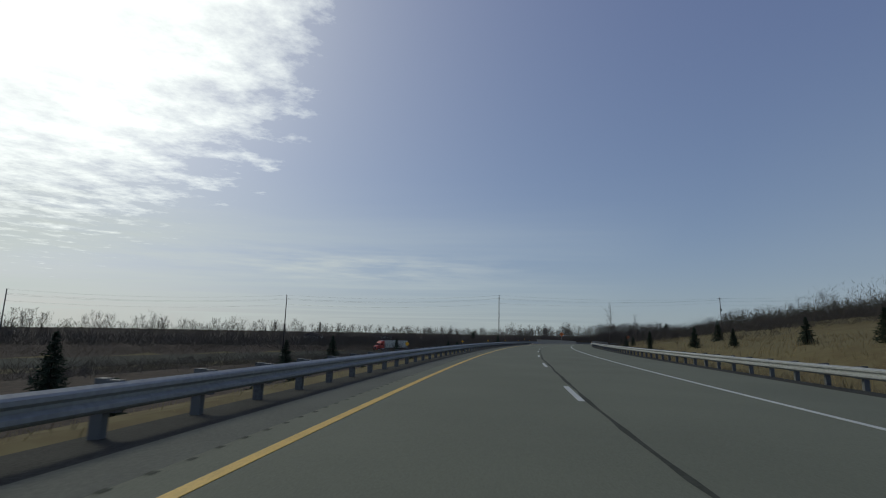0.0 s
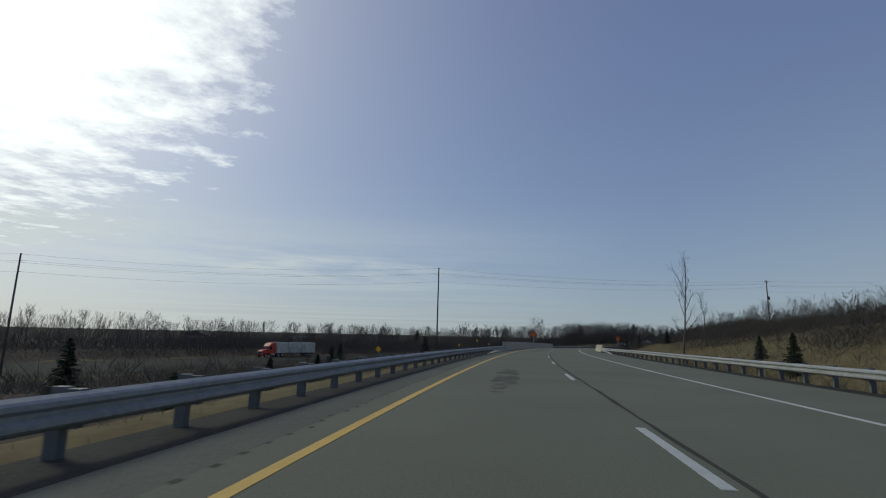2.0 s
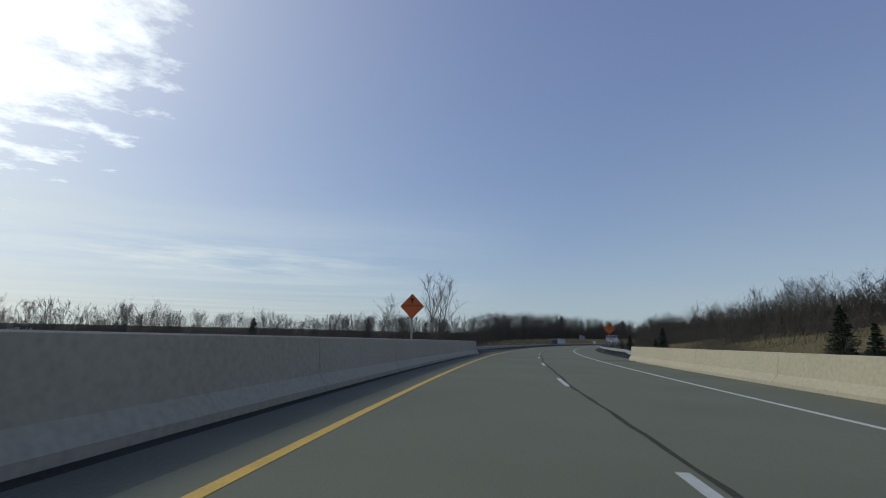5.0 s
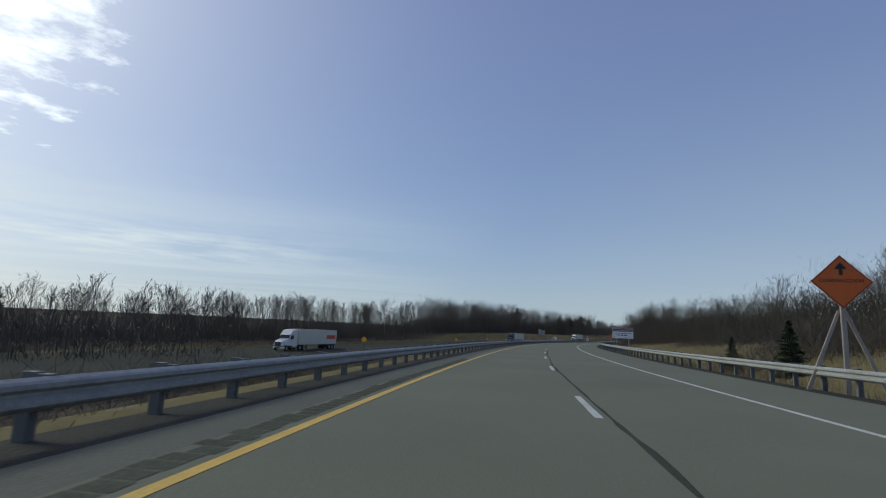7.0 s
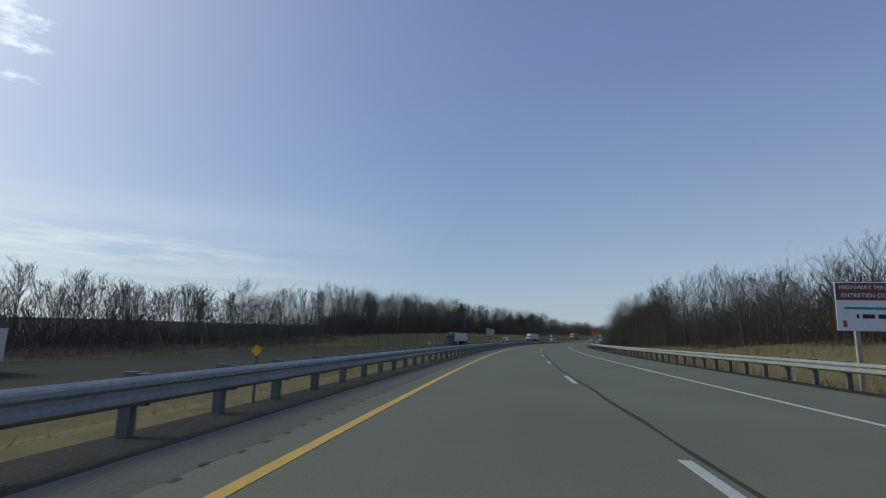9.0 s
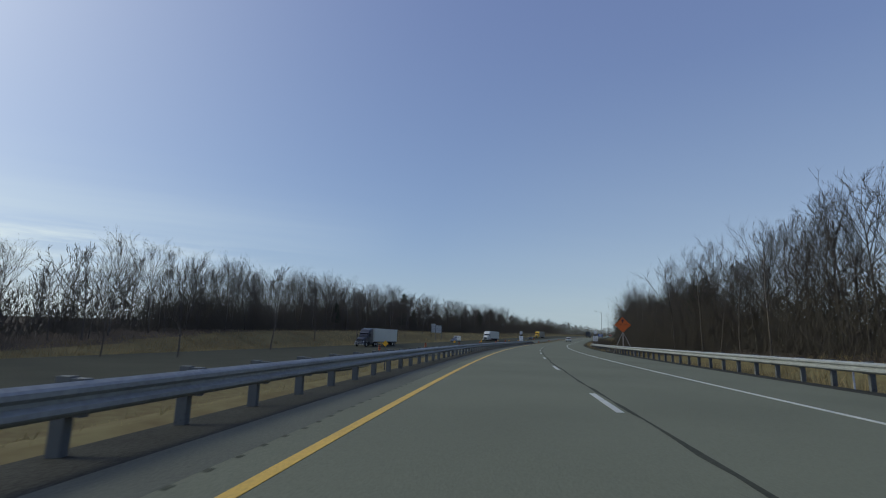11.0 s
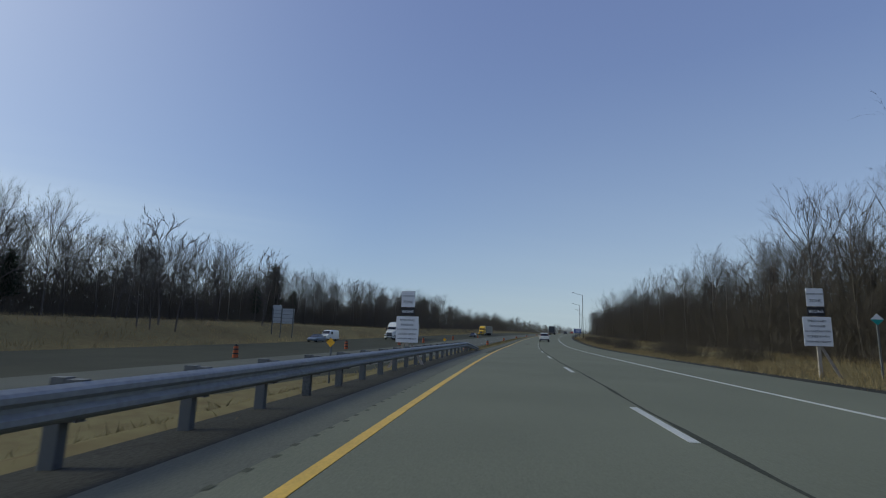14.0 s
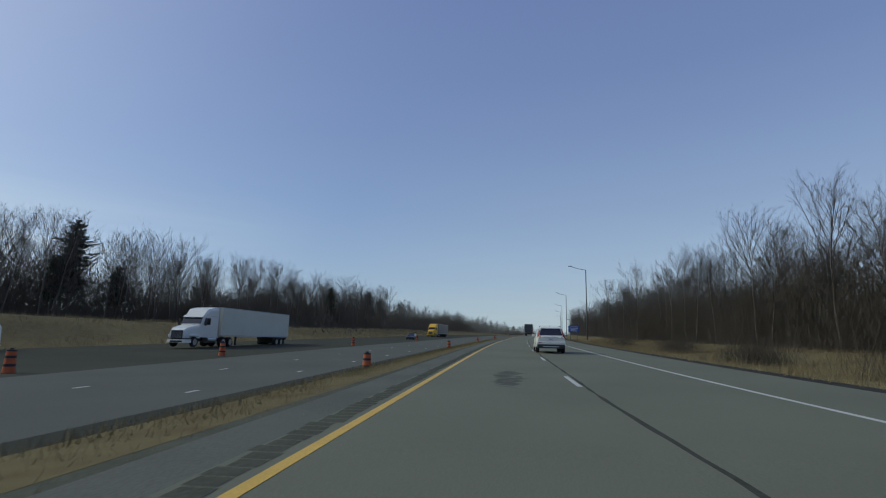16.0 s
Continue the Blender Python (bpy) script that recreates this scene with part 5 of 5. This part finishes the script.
    part("aerial", tube(bmesh.new(), (0, -1.4, 1.66), (0, -1.55, 1.74), 0.03, 0.006, 6), M["plastic"], t)
    return t


suv(stand(561.0, 4.6, 0.5, on_road=True), "carwhite", "white sport utility vehicle with tinted rear glass on the highway lane")


def sedan(m, paint, label, k=1.0):
    t = thing("car", label, "car", "cars", m)
    low = loft([body_ring(y, hw, zb, zt) for y, hw, zb, zt in ((-2.3, 0.72, 0.42, 0.82), (-2.15, 0.86, 0.32, 0.95), (-1.2, 0.90, 0.25, 0.94), (0.3, 0.90, 0.24, 0.92), (1.4, 0.88, 0.26, 0.88), (2.1, 0.80, 0.30, 0.74), (2.3, 0.66, 0.36, 0.62))])
    part("body", low, M[paint], t)
    part("cabin", loft([cabin_ring(y, wb, wt, 0.9, zt) for y, wb, wt, zt in ((-1.95, 0.76, 0.7, 0.95), (-1.2, 0.80, 0.60, 1.36), (-0.3, 0.82, 0.60, 1.44), (0.4, 0.82, 0.60, 1.36), (1.25, 0.78, 0.70, 0.94))]), M["glass"], t, "dark glass cabin")
    part("roof", boxed(-0.56, 0.56, -1.15, 0.35, 1.38, 1.455, bevel=0.03), M[paint], t)
    for sx in (-1, 1):
        part("headlamp", boxed(sx * 0.62 - 0.13, sx * 0.62 + 0.13, 2.12, 2.24, 0.60, 0.70, bevel=0.02), M["signwhite"], t)
        part("tail_lamp", boxed(sx * 0.66 - 0.14, sx * 0.66 + 0.14, -2.30, -2.15, 0.70, 0.84, bevel=0.02), M["redlens"], t)
        for y in (-1.35, 1.38):
            wheel(t, sx * 0.80, y, 0.32, 0.21)
    part("number_plate", boxed(-0.15, 0.15, -2.32, -2.28, 0.55, 0.68), M["signwhite"], t)
    return t


def van(m, label):
    t = thing("van", label, "van", "", m)
    part("body", loft([cabin_ring(y, wb, wt, zb, zt) for y, wb, wt, zb, zt in ((-2.75, 0.96, 0.82, 0.45, 2.0), (-2.65, 1.0, 0.86, 0.38, 2.1), (0.6, 1.0, 0.86, 0.36, 2.12), (1.25, 1.0, 0.84, 0.36, 1.98), (1.95, 0.98, 0.86, 0.36, 1.28), (2.65, 0.94, 0.86, 0.38, 1.12), (2.8, 0.86, 0.8, 0.45, 0.9))]), M["carwhite"], t)
    part("windscreen", slab([(-0.80, 1.86, 1.36), (0.80, 1.86, 1.36), (0.72, 1.34, 1.90), (-0.72, 1.34, 1.90)], (0, 0.03, 0.03)), M["glass"], t)
    for sx in (-1, 1):
        part("side_window", slab([(sx * 0.965, 0.45, 1.32), (sx * 0.965, 1.45, 1.32), (sx * 0.91, 1.12, 1.82), (sx * 0.91, 0.45, 1.82)], (sx * 0.015, 0, 0)), M["glass"], t)
        part("headlamp", boxed(sx * 0.68 - 0.14, sx * 0.68 + 0.14, 2.72, 2.83, 0.74, 0.9, bevel=0.02), M["signwhite"], t)
        for y in (-1.6, 1.75):
            wheel(t, sx * 0.86, y, 0.36, 0.24)
    part("grille", boxed(-0.5, 0.5, 2.76, 2.84, 0.62, 0.9, bevel=0.02), M["plastic"], t)
    part("bumper", boxed(-0.95, 0.95, 2.72, 2.92, 0.38, 0.56, bevel=0.04), M["rim"], t)
    return t


def semi(m, cab, box_mat, label, stripe=None):
    t = thing("semi_truck", label, "truck", "trucks", m)
    tr = part("trailer", boxed(-1.3, 1.3, -10.6, 5.2, 1.15, 4.08, bevel=0.03), M[box_mat], t, "long box trailer")
    rib = bm_mesh("rib", boxed(-0.001, 0.001, -0.012, 0.012, 1.3, 4.0), M[box_mat])
    for k in range(14):
        for sx in (-1, 1):
            child("rib", rib, tr, Matrix.Translation((sx * 1.305, -10.2 + k * 1.15, 0)))
    part("side_rail", boxed(-1.31, 1.31, -10.62, 5.22, 1.08, 1.22), M["alu"], tr)
    part("top_rail", boxed(-1.312, 1.312, -10.61, 5.21, 4.0, 4.1), M["alu"], tr)
    part("rear_door", boxed(-1.24, 1.24, -10.64, -10.59, 1.2, 3.98), M[box_mat], tr)
    part("skirt_frame", boxed(-1.1, 1.1, -10.4, -6.8, 0.75, 1.1), M["plastic"], tr)
    for sx in (-1, 1):
        part("landing_leg", boxed(sx * 0.85 - 0.08, sx * 0.85 + 0.08, 1.5, 1.66, 0.15, 1.1), M["plastic"], tr)
    part("bogie", boxed(-0.9, 0.9, -9.6, -6.9, 0.4, 0.8), M["plastic"], tr)
    part("mud_flap", boxed(-1.2, 1.2, -9.75, -9.72, 0.25, 1.0), M["plastic"], tr)
    part("chassis", boxed(-0.55, 0.55, 2.2, 10.4, 0.55, 0.95), M["plastic"], t)
    part("sleeper", loft([[(x * w, y, z) for x, z in ((1, 0.95), (1, zt - 0.25), (0.86, zt), (-0.86, zt), (-1, zt - 0.25), (-1, 0.95))] for y, w, zt in ((5.75, 1.2, 3.95), (6.4, 1.22, 3.98), (7.4, 1.2, 3.75), (8.1, 1.12, 3.05), (8.55, 1.05, 2.2))]), M[cab], t, "cab with roof fairing")
    part("hood", loft([[(x * w, y, z) for x, z in ((1, 0.85), (1, zt - 0.2), (0.85, zt), (-0.85, zt), (-1, zt - 0.2), (-1, 0.85))] for y, w, zt in ((8.4, 1.06, 2.15), (9.4, 1.0, 2.0), (10.2, 0.86, 1.78), (10.45, 0.78, 1.6))]), M[cab], t)
    part("windscreen", slab([(-1.0, 8.44, 2.25), (1.0, 8.44, 2.25), (0.98, 8.02, 2.98), (-0.98, 8.02, 2.98)], (0, 0.10, 0.06)), M["glass"], t)
    grille = part("grille", boxed(-0.60, 0.60, 10.38, 10.50, 0.80, 1.58, bevel=0.05), M["plastic"], t, "dark grille with chrome slats")
    slat = bm_mesh("slat", boxed(-0.54, 0.54, 10.49, 10.515, -0.012, 0.012), M["rim"])
    for k in range(6):
        child("slat", slat, grille, Matrix.Translation((0, 0, 0.9 + 0.1 * k)))
    part("bumper", loft([[(x * w, y, z) for x, z in ((1, 0.42), (1, 0.74), (-1, 0.74), (-1, 0.42))] for y, w in ((9.95, 1.2), (10.25, 1.14), (10.42, 0.95), (10.5, 0.7))]), M[cab], t)
    part("air_intake", boxed(-0.62, 0.62, 10.44, 10.525, 0.46, 0.62, bevel=0.02), M["plastic"], t, "dark slot in the bumper")
    if cab == "cardark":
        guard = part("bull_bar", boxed(-1.15, 1.15, 10.68, 10.74, 0.45, 0.55, bevel=0.02), M["rim"], t, "chrome bull bar")
        for z in (0.72, 0.98):
            part("bar", tube(bmesh.new(), (-1.1, 10.71, z), (1.1, 10.71, z), 0.035, 0.035, 8), M["rim"], guard)
        for x in (-1.0, -0.4, 0.4, 1.0):
            part("bar", tube(bmesh.new(), (x, 10.71, 0.5), (x, 10.71, 1.1), 0.03, 0.03, 8), M["rim"], guard)
    part("visor", slab([(-1.06, 8.02, 3.08), (1.06, 8.02, 3.08), (1.04, 8.36, 2.9), (-1.04, 8.36, 2.9)], (0, 0.02, 0.05)), M[cab], t)
    part("roof_rail", boxed(-1.225, 1.225, 6.0, 7.0, 3.02, 3.07), M["alu"], t)
    for sx in (-1, 1):
        part("side_window", slab([(sx * 1.215, 7.15, 2.2), (sx * 1.16, 8.15, 2.2), (sx * 1.15, 7.9, 2.85), (sx * 1.215, 7.15, 2.85)], (sx * 0.02, 0, 0)), M["glass"], t)
        part("headlamp", boxed(sx * 0.78 - 0.16, sx * 0.78 + 0.16, 10.22, 10.42, 0.95, 1.2, bevel=0.04), M["signwhite"], t)
        part("fender", boxed(sx * 1.08 - 0.2, sx * 1.08 + 0.2, 8.75, 9.95, 1.0, 1.22, bevel=0.08), M[cab], t)
        part("mirror", boxed(sx * 1.45 - 0.08, sx * 1.45 + 0.08, 8.2, 8.32, 2.1, 2.75, bevel=0.03), M["plastic"], t)
        part("exhaust_stack", tube(bmesh.new(), (sx * 1.12, 5.55, 0.9), (sx * 1.12, 5.55, 4.0), 0.075, 0.075, 10), M["rim"], t)
        part("fuel_tank", tube(bmesh.new(), (sx * 0.95, 5.9, 0.72), (sx * 0.95, 7.4, 0.72), 0.32, 0.32, 14), M["plastic"] if cab == "cardark" else M["rim"], t)
        wheel(t, sx * 1.05, 9.35, 0.5, 0.28)
        for y in (4.55, 3.25, -7.6, -8.85):
            wheel(t, sx * 0.98, y, 0.5, 0.5)
    if stripe:
        part("lettering_block", boxed(-1.325, -1.316, -10.0, -6.0, 2.2, 3.0), M[stripe], tr)
        part("lettering_block", boxed(1.316, 1.325, -10.0, -6.0, 2.2, 3.0), M[stripe], tr)
    return t


def oncoming(s, o, turn=0.0):
    return stand(s, o, 180 + turn, 0.03)


semi(oncoming(581, -29.5), "carwhite", "trailer", "white semi truck with a long white trailer on the opposing lanes")
semi(oncoming(478, -36.5), "cardark", "trailer", "dark blue semi truck with a white trailer on the opposing lanes")
semi(oncoming(326, -46.0), "carwhite", "trailer", "white semi truck with red lettering on its trailer", "truckred")
semi(oncoming(690, -27.0), "truckyellow", "cardark", "yellow semi truck with a dark trailer far down the highway")
semi(oncoming(196, -76, -8), "truckred", "trailer", "red semi truck with a white trailer on the lower road")
semi(oncoming(252, -122, 10), "cardark", "trailer", "dark semi truck with a white trailer on a far road")
van(oncoming(558, -38), "plain white cargo van on the opposing lanes")
sedan(oncoming(640, -22.5), "cardark", "dark car on the opposing lanes")
sedan(oncoming(548, -36.0), "carblue", "grey blue car on the opposing lanes")
sedan(stand(742, 5.8, 0, on_road=True), "cardark", "dark car far ahead on the highway")
sedan(stand(820, 5.8, 0, on_road=True), "truckred", "red car far ahead on the highway")


def box_truck(s, o):
    t = thing("box_truck", "dark box truck far ahead in the inner lane", "truck", "", stand(s, o, on_road=True))
    part("cargo_box", boxed(-1.25, 1.25, -5, 2.6, 1.0, 3.7, bevel=0.03), M["cardark"], t)
    part("cab", boxed(-1.1, 1.1, 2.8, 4.8, 0.6, 2.6, bevel=0.15), M["cardark"], t)
    part("rear_bumper", boxed(-1.2, 1.2, -5.1, -4.95, 0.45, 0.75), M["plastic"], t)
    for sx in (-1, 1):
        part("tail_lamp", boxed(sx * 1.1 - 0.08, sx * 1.1 + 0.08, -5.03, -4.99, 0.9, 1.0), M["redlens"], t)
        for y in (-3.4, 3.7):
            wheel(t, sx * 0.95, y, 0.48, 0.4)


box_truck(700, 1.9)


# ---- far buildings ----
def house(s, o, turn, w, d, h, label):
    t = thing("house", label, "house", "houses", stand(s, o, turn))
    part("wall", boxed(-w / 2, w / 2, -d / 2, d / 2, -0.5, h), M["siding"], t)
    part("roof", prism([(-w / 2 - 0.4, h), (w / 2 + 0.4, h), (0, h + w * 0.28)], -d / 2 - 0.4, d / 2 + 0.4), M["roofm"], t)
    for k in range(3):
        part("window", boxed(-w / 2 - 0.03, -w / 2 + 0.02, -d / 2 + d * (k + 0.6) / 3.4, -d / 2 + d * (k + 0.6) / 3.4 + 1.1, 1.0, 2.2), M["glass"], t)
    part("door", boxed(-0.5, 0.5, -d / 2 - 0.04, -d / 2 + 0.02, 0, 2.05), M["wood"], t)


house(230, -150, 30, 8, 14, 3.2, "pale low house half hidden by scrub")
house(90, -165, 60, 9, 12, 4.5, "pale house at the edge of the far woods")
house(20, -150, 10, 8, 16, 3.2, "pale low house beyond the lower road")
house(115, 78, -30, 8, 11, 4.5, "pale house on the grassy hill")
stack = thing("chimney_stack", "tall thin chimney stack on the horizon", "chimney", "", pose(-530, 1450, 0))
part("shaft", tube(bmesh.new(), (0, 0, -12), (0, 0, 36), 2.2, 1.7, 16), M["concrete"], stack)
part("rim", tube(bmesh.new(), (0, 0, 35.4), (0, 0, 36.6), 2.0, 2.0, 16), M["plastic"], stack)
